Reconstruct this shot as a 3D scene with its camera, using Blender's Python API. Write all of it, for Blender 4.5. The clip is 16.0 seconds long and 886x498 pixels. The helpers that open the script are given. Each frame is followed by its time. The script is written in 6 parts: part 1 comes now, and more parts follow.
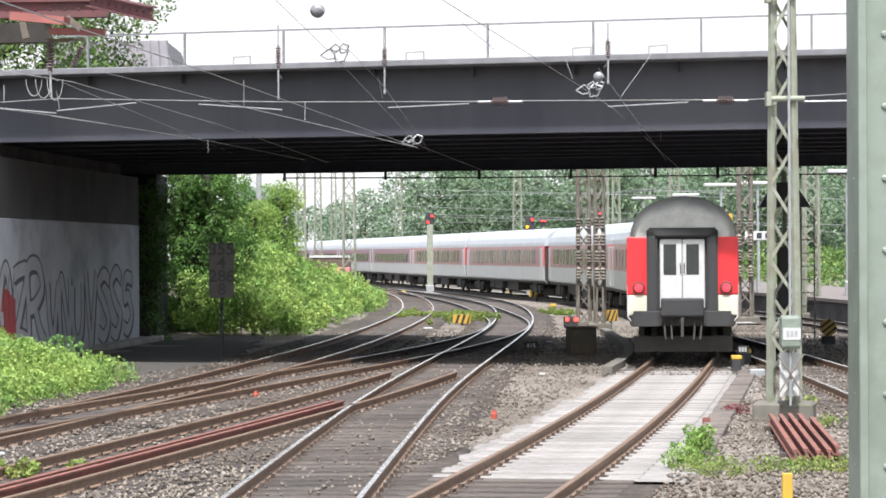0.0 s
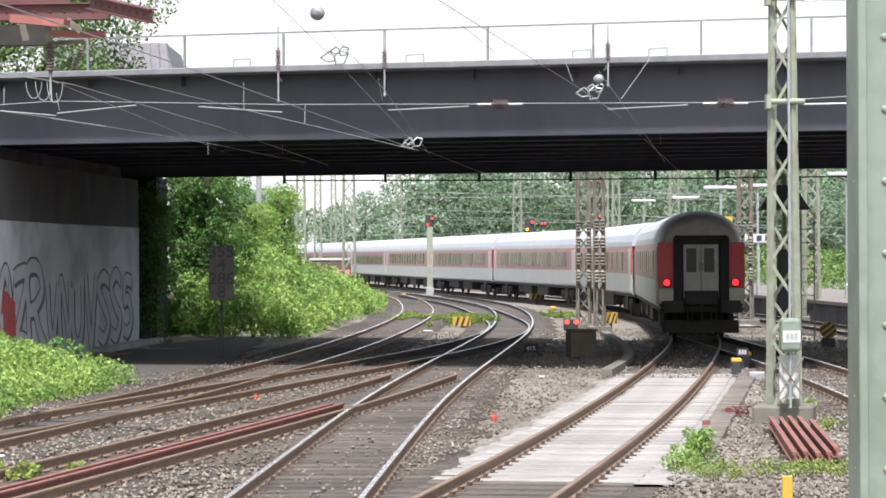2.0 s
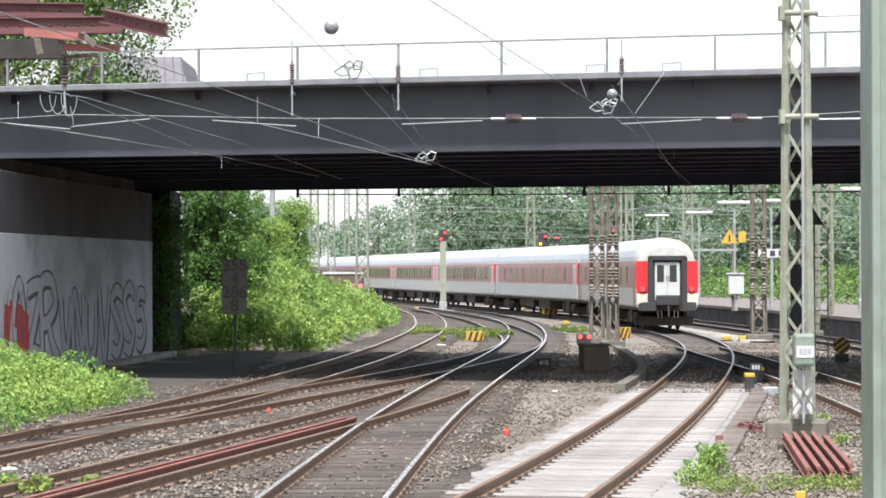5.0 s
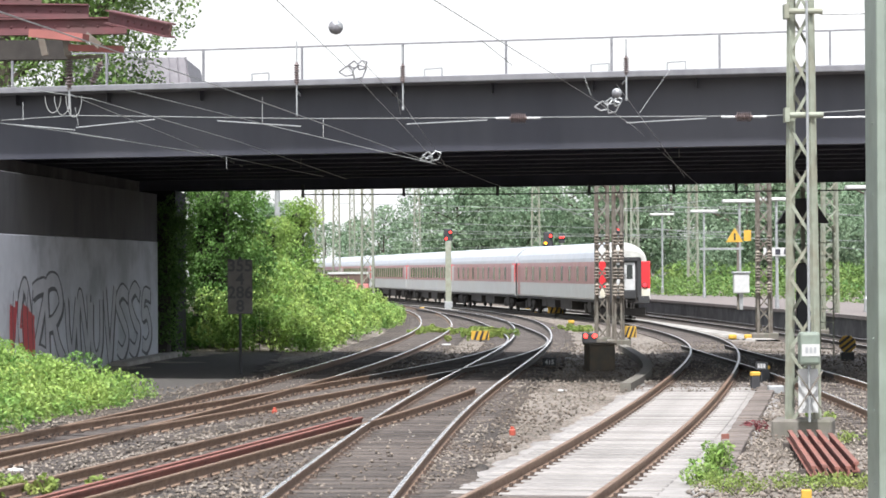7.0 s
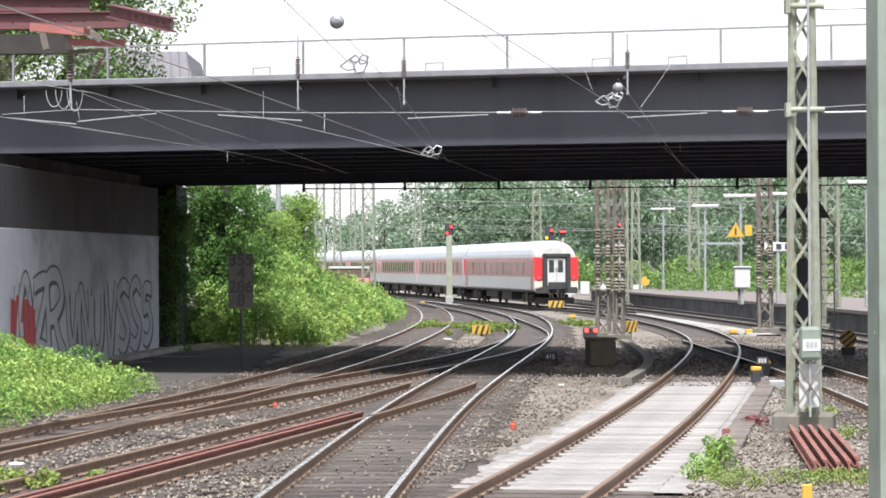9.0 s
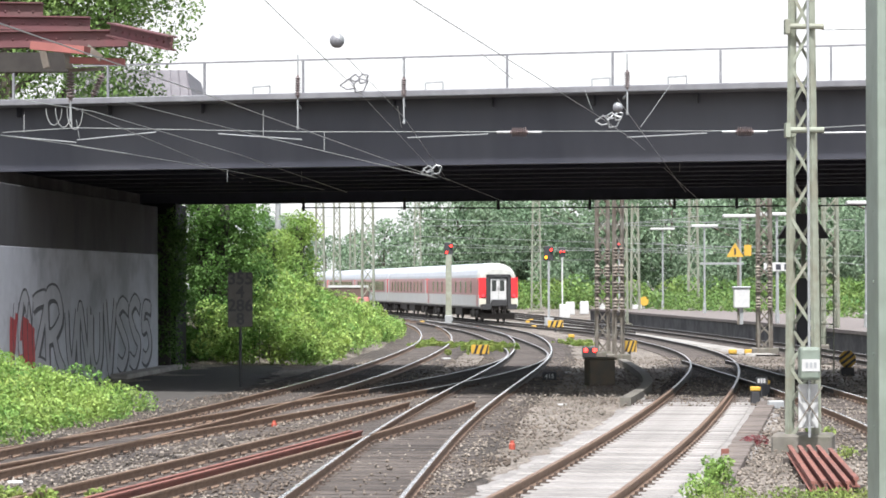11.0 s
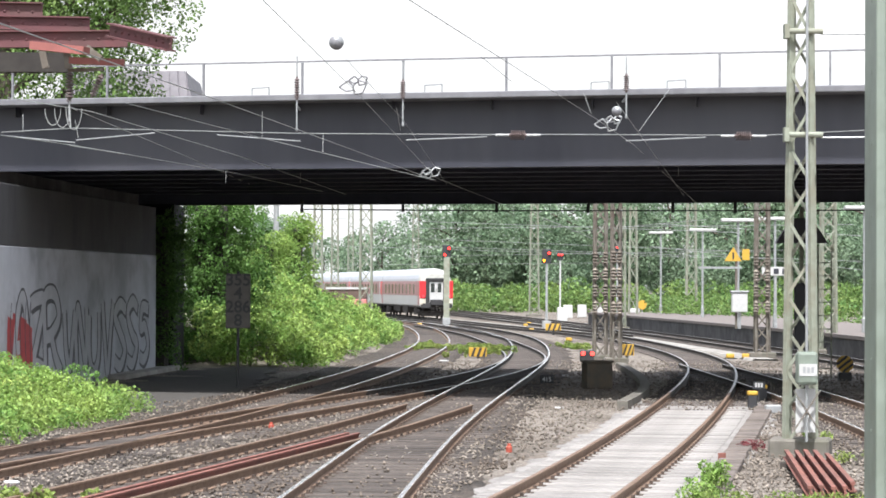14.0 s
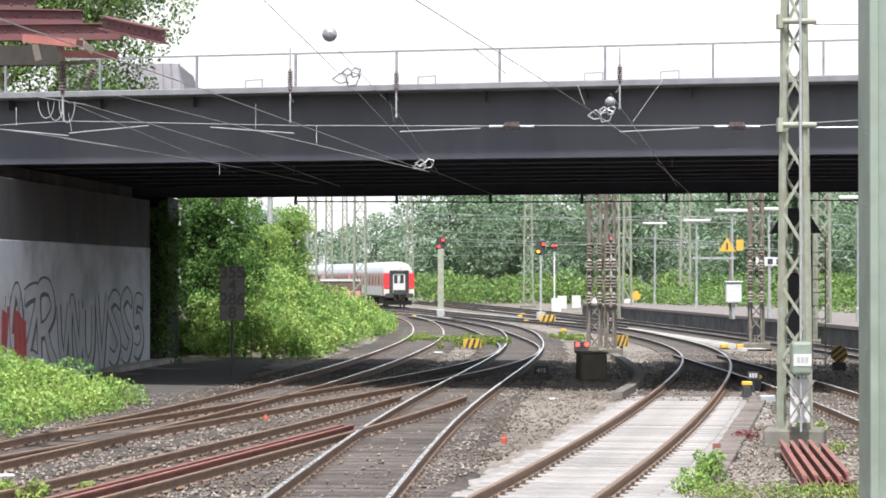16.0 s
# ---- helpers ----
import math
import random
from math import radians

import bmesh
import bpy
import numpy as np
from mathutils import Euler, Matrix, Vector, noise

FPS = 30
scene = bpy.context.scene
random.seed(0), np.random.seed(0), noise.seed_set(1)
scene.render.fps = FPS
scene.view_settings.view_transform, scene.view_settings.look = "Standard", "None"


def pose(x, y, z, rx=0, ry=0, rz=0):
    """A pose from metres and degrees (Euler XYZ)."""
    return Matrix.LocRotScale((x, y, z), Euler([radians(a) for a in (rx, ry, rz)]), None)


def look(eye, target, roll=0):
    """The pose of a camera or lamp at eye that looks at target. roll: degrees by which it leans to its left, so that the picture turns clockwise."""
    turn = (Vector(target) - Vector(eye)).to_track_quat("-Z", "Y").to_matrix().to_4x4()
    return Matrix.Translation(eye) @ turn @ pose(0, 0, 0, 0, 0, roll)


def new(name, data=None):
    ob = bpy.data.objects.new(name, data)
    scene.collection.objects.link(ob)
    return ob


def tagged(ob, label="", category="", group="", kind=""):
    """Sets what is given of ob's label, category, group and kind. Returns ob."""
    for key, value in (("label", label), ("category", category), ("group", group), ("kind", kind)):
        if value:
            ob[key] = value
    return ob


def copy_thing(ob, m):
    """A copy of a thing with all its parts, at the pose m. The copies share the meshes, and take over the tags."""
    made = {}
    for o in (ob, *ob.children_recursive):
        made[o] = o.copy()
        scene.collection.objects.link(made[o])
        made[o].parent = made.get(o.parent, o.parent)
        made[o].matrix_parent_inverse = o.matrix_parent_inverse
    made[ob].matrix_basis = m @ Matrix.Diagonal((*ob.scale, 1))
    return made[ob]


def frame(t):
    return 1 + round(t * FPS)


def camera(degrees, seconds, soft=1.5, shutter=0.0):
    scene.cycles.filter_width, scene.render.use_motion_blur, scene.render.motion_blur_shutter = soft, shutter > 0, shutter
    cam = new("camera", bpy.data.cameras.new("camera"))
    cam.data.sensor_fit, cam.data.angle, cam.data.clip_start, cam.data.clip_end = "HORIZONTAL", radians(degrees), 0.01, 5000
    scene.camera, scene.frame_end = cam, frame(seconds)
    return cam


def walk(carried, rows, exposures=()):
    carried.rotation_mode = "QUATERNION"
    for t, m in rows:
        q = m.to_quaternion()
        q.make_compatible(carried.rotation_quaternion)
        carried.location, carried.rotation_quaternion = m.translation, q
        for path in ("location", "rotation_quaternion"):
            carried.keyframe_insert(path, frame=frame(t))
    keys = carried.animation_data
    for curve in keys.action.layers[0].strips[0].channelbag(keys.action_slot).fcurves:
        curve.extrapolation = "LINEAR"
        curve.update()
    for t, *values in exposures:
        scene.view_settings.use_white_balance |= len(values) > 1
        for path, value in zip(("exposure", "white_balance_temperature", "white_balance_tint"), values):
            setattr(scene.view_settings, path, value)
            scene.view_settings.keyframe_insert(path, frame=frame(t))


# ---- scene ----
EYE = (0.0, 0.0, 2.68)
cam = camera(20.58, 16.0, soft=1.7)
# yaw to the right, pitch and roll in degrees; the eye stays where it is
SWAY = [
    (0, 0.253, 0.089, -0.305), (0.5, 0.141, 0.128, -0.274), (1, 0.231, 0.247, -0.323),
    (1.5, 0.294, 0.144, -0.364), (2, 0.256, 0.149, -0.286), (2.5, 0.125, 0.085, -0.389),
    (3, 0.116, 0.160, -0.329), (3.5, 0.077, 0.412, -0.250), (6, -0.111, 0.489, -0.151),
    (6.5, -0.200, 0.461, -0.249), (7, -0.176, 0.477, -0.332), (7.5, -0.165, 0.451, -0.429),
    (8, -0.227, 0.392, -0.439), (8.5, -0.154, 0.374, -0.411), (9, -0.199, 0.346, -0.274),
    (9.5, -0.319, 0.538, -0.244), (12, -0.111, 0.817, -0.049), (12.5, -0.492, 0.809, -0.045),
    (13, -0.412, 0.979, 0.012), (13.5, -0.294, 1.157, 0.048), (14, -0.141, 0.857, 0.227),
    (14.5, -0.367, 0.737, 0.155), (15, -0.373, 0.635, 0.190), (15.5, -0.238, 0.586, 0.176),
    (16, 0.000, 0.659, 0.000),
]
walk(cam, [(t, pose(*EYE, 90 + p, 0, -y) @ pose(0, 0, 0, 0, 0, r)) for t, y, p, r in SWAY], exposures=[(0, 1.03), (16, 1.03)])

# ---- light: a bright hazy sky and a high sun behind the camera ----
SUN_EL, SUN_AZ = 62.0, 186.0       # azimuth from +y towards +x
world = bpy.data.worlds.new("sky")
scene.world = world
world.use_nodes = True
wn = world.node_tree
wn.nodes.clear()
sky = wn.nodes.new("ShaderNodeTexSky")
sky.sky_type, sky.sun_disc = "NISHITA", False
sky.sun_elevation, sky.sun_rotation = radians(SUN_EL), radians(SUN_AZ)
sky.air_density, sky.dust_density, sky.ozone_density = 1.0, 2.2, 1.0
hs = wn.nodes.new("ShaderNodeHueSaturation")
hs.inputs["Saturation"].default_value = 0.42
bg = wn.nodes.new("ShaderNodeBackground")
bg.inputs["Strength"].default_value = 0.15
wo = wn.nodes.new("ShaderNodeOutputWorld")
wn.links.new(sky.outputs[0], hs.inputs["Color"])
wn.links.new(hs.outputs[0], bg.inputs["Color"])
wn.links.new(bg.outputs[0], wo.inputs[0])
sun = bpy.data.lights.new("sun", "SUN")
sun.energy, sun.angle, sun.color = 4.1, radians(2.5), (0.99, 0.985, 1.0)
e, a = radians(SUN_EL), radians(SUN_AZ)
sun_ob = new("sun", sun)
sun_ob.matrix_world = look((math.sin(a) * math.cos(e) * 100, math.cos(a) * math.cos(e) * 100, math.sin(e) * 100), (0, 0, 0))


# an added glowing sheet far beyond the trees whitens the sky near the horizon
haze = bpy.data.materials.new("haze")
haze.use_nodes = True
hb = haze.node_tree.nodes["Principled BSDF"]
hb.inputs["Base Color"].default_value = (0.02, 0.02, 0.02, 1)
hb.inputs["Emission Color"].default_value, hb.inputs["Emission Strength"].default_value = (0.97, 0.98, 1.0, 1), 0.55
hm = bpy.data.meshes.new("backdrop")
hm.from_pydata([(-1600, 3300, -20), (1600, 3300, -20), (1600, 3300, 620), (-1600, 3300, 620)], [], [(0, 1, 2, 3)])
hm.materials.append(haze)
tagged(new("backdrop", hm), "glowing white sheet standing in for the bright horizon sky", "sky", kind="structure")


# ---- materials ----
def mat(name, c1, c2=None, scale=6.0, rough=0.7, metal=0.0, bump=0.0, bscale=40.0, stain=None, sscale=0.6, amount=0.5,
        vary=0.0, detail=6.0, squash=(1, 1, 1), spec=0.5):
    """Two colours by noise, a second coarse stain colour, relief, and a shift of value from piece to piece."""
    m = bpy.data.materials.new(name)
    m.use_nodes = True
    nt = m.node_tree
    N, L = nt.nodes, nt.links
    b = N["Principled BSDF"]
    b.inputs["Metallic"].default_value = metal
    b.inputs["Specular IOR Level"].default_value = spec
    tc = N.new("ShaderNodeTexCoord")
    mp = N.new("ShaderNodeMapping")
    mp.inputs["Scale"].default_value = squash
    L.new(tc.outputs["Object"], mp.inputs[0])

    def tex(s, d=detail, r=0.6):
        n = N.new("ShaderNodeTexNoise")
        n.inputs["Scale"].default_value, n.inputs["Detail"].default_value, n.inputs["Roughness"].default_value = s, d, r
        L.new(mp.outputs[0], n.inputs["Vector"])
        return n.outputs["Fac"]

    def ramp(f, lo, hi):
        n = N.new("ShaderNodeMapRange")
        n.inputs["From Min"].default_value, n.inputs["From Max"].default_value = lo, hi
        L.new(f, n.inputs["Value"])
        return n.outputs[0]

    def mix(f, a, c, mode="MIX"):
        n = N.new("ShaderNodeMix")
        n.data_type, n.blend_type = "RGBA", mode
        if isinstance(f, float):
            n.inputs[0].default_value = f
        else:
            L.new(f, n.inputs[0])
        for i, v in ((6, a), (7, c)):
            if isinstance(v, tuple):
                n.inputs[i].default_value = (*v, 1)
            else:
                L.new(v, n.inputs[i])
        return n.outputs[2]

    col = mix(ramp(tex(scale), 0.32, 0.68), c1, c2 or tuple(0.8 * v for v in c1))
    if stain:
        f = N.new("ShaderNodeMath")
        f.operation = "MULTIPLY"
        f.inputs[1].default_value = amount
        L.new(ramp(tex(sscale, 4.0), 0.45, 0.62), f.inputs[0])
        col = mix(f.outputs[0], col, stain)
    if vary:
        info = N.new("ShaderNodeObjectInfo")
        geo = N.new("ShaderNodeNewGeometry")
        add = N.new("ShaderNodeMath")
        add.operation = "ADD"
        L.new(info.outputs["Random"], add.inputs[0])
        L.new(geo.outputs["Random Per Island"], add.inputs[1])
        fr = N.new("ShaderNodeMath")
        fr.operation = "FRACT"
        L.new(add.outputs[0], fr.inputs[0])
        mr = N.new("ShaderNodeMapRange")
        mr.inputs["To Min"].default_value, mr.inputs["To Max"].default_value = 1 - vary, 1 + vary
        L.new(fr.outputs[0], mr.inputs["Value"])
        cc = N.new("ShaderNodeCombineColor")
        for i in range(3):
            L.new(mr.outputs[0], cc.inputs[i])
        col = mix(1.0, col, cc.outputs[0], "MULTIPLY")
    L.new(col, b.inputs["Base Color"])
    rr = N.new("ShaderNodeMapRange")
    rr.inputs["To Min"].default_value, rr.inputs["To Max"].default_value = max(rough - 0.1, 0.02), min(rough + 0.1, 1)
    L.new(tex(scale * 2), rr.inputs["Value"])
    L.new(rr.outputs[0], b.inputs["Roughness"])
    if bump:
        bp = N.new("ShaderNodeBump")
        bp.inputs["Strength"].default_value, bp.inputs["Distance"].default_value = 0.8, bump
        L.new(tex(bscale, 3.0), bp.inputs["Height"])
        L.new(bp.outputs[0], b.inputs["Normal"])
    return m


def leaf_mat(name, c1, c2, scale=0.8):
    """Leaves: two greens in patches, lighter and darker leaf by leaf, with some light passing through."""
    m = mat(name, c1, c2, scale=scale, rough=0.55, vary=0.45, detail=3.0, spec=0.3)
    N, L = m.node_tree.nodes, m.node_tree.links
    b, out = N["Principled BSDF"], N["Material Output"]
    tr = N.new("ShaderNodeBsdfTranslucent")
    L.new(b.inputs["Base Color"].links[0].from_socket, tr.inputs["Color"])
    mx = N.new("ShaderNodeMixShader")
    mx.inputs[0].default_value = 0.42
    L.new(b.outputs[0], mx.inputs[1])
    L.new(tr.outputs[0], mx.inputs[2])
    L.new(mx.outputs[0], out.inputs[0])
    return m


def glow(name, color, strength):
    m = mat(name, color)
    b = m.node_tree.nodes["Principled BSDF"]
    b.inputs["Emission Color"].default_value, b.inputs["Emission Strength"].default_value = (*color, 1), strength
    return m


def ballast_mat(name, light, dark, brown):
    """Crushed stone: cells of light and dark stones, with brown brake dust in broad patches."""
    m = mat(name, light, dark, scale=9.0, rough=0.9, stain=brown, sscale=0.22, amount=0.75, bump=0.02, bscale=30)
    N, L = m.node_tree.nodes, m.node_tree.links
    b = N["Principled BSDF"]
    v = N.new("ShaderNodeTexVoronoi")
    v.inputs["Scale"].default_value = 16.0
    tc = N.new("ShaderNodeTexCoord")
    L.new(tc.outputs["Object"], v.inputs["Vector"])
    mr = N.new("ShaderNodeMapRange")
    mr.inputs["To Min"].default_value, mr.inputs["To Max"].default_value = 0.45, 1.5
    sep = N.new("ShaderNodeSeparateColor")
    L.new(v.outputs["Color"], sep.inputs[0])
    L.new(sep.outputs[0], mr.inputs["Value"])
    cc = N.new("ShaderNodeCombineColor")
    for i in range(3):
        L.new(mr.outputs[0], cc.inputs[i])
    mx = N.new("ShaderNodeMix")
    mx.data_type, mx.blend_type = "RGBA", "MULTIPLY"
    mx.inputs[0].default_value = 1.0
    L.new(b.inputs["Base Color"].links[0].from_socket, mx.inputs[6])
    L.new(cc.outputs[0], mx.inputs[7])
    L.new(mx.outputs[2], b.inputs["Base Color"])
    bp = N.new("ShaderNodeBump")
    bp.inputs["Distance"].default_value = 0.05
    L.new(v.outputs["Distance"], bp.inputs["Height"])
    bp.invert = True
    L.new(bp.outputs[0], b.inputs["Normal"])
    return m


M_BALLAST = ballast_mat("ballast", (0.235, 0.206, 0.174), (0.15, 0.128, 0.107), (0.085, 0.066, 0.05))
M_STONE = mat("stone", (0.225, 0.198, 0.168), (0.15, 0.125, 0.10), scale=0.45, rough=0.9, vary=0.4, stain=(0.09, 0.068, 0.052), sscale=0.2, amount=0.85)
M_RAIL_SIDE = mat("rail_rust", (0.235, 0.158, 0.108), (0.15, 0.095, 0.065), scale=8, rough=0.85, bump=0.002)
M_CHAIR = mat("fastening_iron", (0.085, 0.058, 0.044), (0.055, 0.04, 0.032), scale=9, rough=0.9, vary=0.3)
M_RAIL_DARK = mat("rail_sooty", (0.06, 0.05, 0.043), (0.04, 0.034, 0.03), scale=8, rough=0.85)
M_RAIL_TOP = mat("rail_head", (0.74, 0.73, 0.72), (0.58, 0.57, 0.56), scale=4, rough=0.26, metal=0.75)
M_RAIL_WORN = mat("rail_head_worn", (0.36, 0.35, 0.34), (0.25, 0.24, 0.235), scale=4, rough=0.35, metal=0.6)
M_RAIL_DULL = mat("rail_head_dull", (0.24, 0.16, 0.11), (0.15, 0.095, 0.065), scale=5, rough=0.5, metal=0.3)
M_RED_RUST = mat("red_rust", (0.23, 0.088, 0.066), (0.165, 0.066, 0.05), scale=5, rough=0.8, stain=(0.10, 0.052, 0.042), sscale=2)
M_SLEEPER = mat("sleeper_timber", (0.085, 0.07, 0.06), (0.05, 0.042, 0.038), scale=6, rough=0.9, vary=0.35, bump=0.006, squash=(1, 6, 6))
M_SLEEPER_PALE = mat("sleeper_pale", (0.27, 0.255, 0.24), (0.22, 0.208, 0.196), scale=4, rough=0.9, vary=0.16, stain=(0.15, 0.138, 0.128), sscale=1.0, bump=0.004)
M_PALE_DUST = mat("pale_dust", (0.27, 0.255, 0.24), (0.205, 0.192, 0.18), scale=5, rough=0.95, stain=(0.12, 0.11, 0.102), sscale=0.9, bump=0.012)
M_GIRDER = mat("girder_paint", (0.033, 0.034, 0.046), (0.026, 0.027, 0.037), scale=0.8, rough=0.5, stain=(0.058, 0.058, 0.068), sscale=0.3, amount=0.6, squash=(1, 1, 0.25))
M_UNDER = mat("bridge_underside", (0.060, 0.060, 0.080), (0.045, 0.045, 0.060), scale=1.5, rough=0.8)
# near-black: the shade of the recess under the bridge, as a colour
M_RECESS_SHADE = mat("recess_shade", (0.010, 0.010, 0.011), (0.006, 0.006, 0.007), scale=2, rough=0.95)
M_CAP = mat("bridge_cap", (0.17, 0.17, 0.18), (0.12, 0.12, 0.13), scale=2, rough=0.7, squash=(1, 1, 0.2))
M_STEEL = mat("railing_steel", (0.20, 0.20, 0.21), (0.13, 0.13, 0.14), scale=6, rough=0.6)
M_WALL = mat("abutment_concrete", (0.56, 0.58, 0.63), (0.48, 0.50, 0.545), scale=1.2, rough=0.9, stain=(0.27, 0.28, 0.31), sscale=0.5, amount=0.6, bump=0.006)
# dirtier upper concrete; the bridge's shade is put into its colour too
M_WALL_UP_SHADED = mat("upper_concrete_shaded", (0.095, 0.094, 0.10), (0.055, 0.054, 0.058), scale=0.8, rough=0.95, stain=(0.08, 0.078, 0.078), sscale=0.35, amount=0.8, squash=(1, 1, 0.4))
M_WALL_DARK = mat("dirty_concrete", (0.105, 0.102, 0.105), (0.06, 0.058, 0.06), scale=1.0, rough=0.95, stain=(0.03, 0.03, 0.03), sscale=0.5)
M_CONCRETE = mat("plinth_concrete", (0.165, 0.15, 0.13), (0.11, 0.10, 0.088), scale=4, rough=0.95, stain=(0.10, 0.10, 0.07), sscale=1.5, bump=0.008)
M_PLINTH = mat("pale_plinth", (0.42, 0.40, 0.37), (0.30, 0.285, 0.26), scale=3, rough=0.95, stain=(0.2, 0.19, 0.17), sscale=1.0, bump=0.006)
M_MAST = mat("mast_paint", (0.255, 0.275, 0.215), (0.19, 0.205, 0.16), scale=4, rough=0.6, stain=(0.20, 0.17, 0.12), sscale=2.0, amount=0.5)
M_MAST_RUST = mat("mast_rusty", (0.105, 0.085, 0.068), (0.20, 0.195, 0.165), scale=2.5, rough=0.85, stain=(0.09, 0.055, 0.04), sscale=1.5)
M_COLUMN = mat("column_paint", (0.20, 0.235, 0.195), (0.17, 0.205, 0.17), scale=2.0, rough=0.45, stain=(0.12, 0.14, 0.11), sscale=3, amount=0.5)
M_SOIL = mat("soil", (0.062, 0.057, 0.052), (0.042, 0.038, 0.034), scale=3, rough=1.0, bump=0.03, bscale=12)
M_BUSH = leaf_mat("bush_leaf", (0.12, 0.25, 0.06), (0.34, 0.44, 0.12), 0.7)
M_IVY = leaf_mat("ivy_leaf", (0.075, 0.165, 0.04), (0.14, 0.25, 0.065), 0.6)
# far leaves: distance haze is put into the green, paler and bluer
M_TREE = leaf_mat("tree_leaf_hazed", (0.14, 0.22, 0.135), (0.24, 0.32, 0.205), 0.2)
M_SCRUB = leaf_mat("scrub_leaf", (0.10, 0.20, 0.06), (0.20, 0.28, 0.08), 0.3)
M_GRASS = leaf_mat("grass_blade", (0.16, 0.25, 0.06), (0.27, 0.31, 0.09), 0.5)
M_BARK = mat("bark", (0.10, 0.08, 0.06), (0.06, 0.05, 0.04), scale=8, rough=1.0, bump=0.01)
M_WIRE = mat("wire", (0.36, 0.37, 0.36), (0.27, 0.28, 0.27), scale=5, rough=0.5, metal=0.4)
M_WIRE_DARK = mat("cable_black", (0.03, 0.03, 0.03), rough=0.6)
M_WHITE = mat("white_paint", (0.48, 0.48, 0.47), (0.40, 0.40, 0.39), scale=5, rough=0.6)
M_YELLOW = mat("yellow_paint", (0.50, 0.30, 0.03), (0.42, 0.26, 0.04), scale=5, rough=0.6)
M_BLACK = mat("black_paint", (0.022, 0.022, 0.024), (0.03, 0.03, 0.032), scale=5, rough=0.6)
M_RED = mat("red_paint", (0.52, 0.03, 0.03), (0.42, 0.03, 0.03), scale=4, rough=0.5)
M_INSUL = mat("brown_insulator", (0.14, 0.105, 0.10), (0.09, 0.065, 0.062), rough=0.35)
M_GALV = mat("galvanised", (0.34, 0.35, 0.35), (0.26, 0.27, 0.27), scale=6, rough=0.45, metal=0.3)


# ---- building helpers ----
def thing(name, m, label, category, group="", kind=""):
    ob = new(name)
    ob.matrix_world = m
    return tagged(ob, label, category, group, kind)


def part(name, bm, material, parent, label=""):
    me = bpy.data.meshes.new(name)
    bm.to_mesh(me)
    bm.free()
    me.materials.append(material)
    ob = new(name, me)
    ob.parent = parent
    return tagged(ob, label)


def box(bm, x0, x1, y0, y1, z0, z1, m=None):
    v = [bm.verts.new((x, y, z)) for x in (x0, x1) for y in (y0, y1) for z in (z0, z1)]
    if m is not None:
        for q in v:
            q.co = m @ q.co
    for f in ((0, 1, 3, 2), (4, 6, 7, 5), (0, 4, 5, 1), (2, 3, 7, 6), (0, 2, 6, 4), (1, 5, 7, 3)):
        bm.faces.new([v[i] for i in f])
    return v


def boxes(*rows):
    bm = bmesh.new()
    for r in rows:
        box(bm, *r)
    return bm


def soft_box(x0, x1, y0, y1, z0, z1, r=0.02, seg=2):
    bm = boxes((x0, x1, y0, y1, z0, z1))
    bmesh.ops.recalc_face_normals(bm, faces=bm.faces)
    bmesh.ops.bevel(bm, geom=bm.edges[:], offset=r, segments=seg, affect="EDGES", profile=0.5)
    return bm


def bar(bm, a, b, w, h=None, round_=0):
    """A bar from a to b, square (w by h) or round with round_ sides."""
    a, b = Vector(a), Vector(b)
    d = (b - a)
    q = d.to_track_quat("Z", "Y").to_matrix().to_4x4()
    m = Matrix.Translation(a) @ q
    if round_:
        rings = []
        for z in (0, d.length):
            rings.append([bm.verts.new(m @ Vector((math.cos(i * math.tau / round_) * w / 2, math.sin(i * math.tau / round_) * w / 2, z))) for i in range(round_)])
        for i in range(round_):
            j = (i + 1) % round_
            bm.faces.new((rings[0][i], rings[0][j], rings[1][j], rings[1][i]))
        bm.faces.new(rings[0][::-1])
        bm.faces.new(rings[1])
    else:
        h = h or w
        box(bm, -w / 2, w / 2, -h / 2, h / 2, 0, d.length, m)
    return bm


def lathe(bm, profile, seg=16, m=Matrix()):
    """profile: (radius, z) from bottom to top."""
    rings = [[bm.verts.new(m @ Vector((r * math.cos(i * math.tau / seg), r * math.sin(i * math.tau / seg), z))) for i in range(seg)] for r, z in profile]
    for p, q in zip(rings, rings[1:]):
        for i in range(seg):
            j = (i + 1) % seg
            bm.faces.new((p[i], p[j], q[j], q[i]))
    bm.faces.new(rings[0][::-1])
    bm.faces.new(rings[-1])
    return bm


def raw_mesh(name, verts, faces, material, parent=None, smooth=False):
    me = bpy.data.meshes.new(name)
    me.from_pydata(verts, [], faces)
    me.materials.append(material)
    ob = new(name, me)
    ob.parent = parent
    return ob


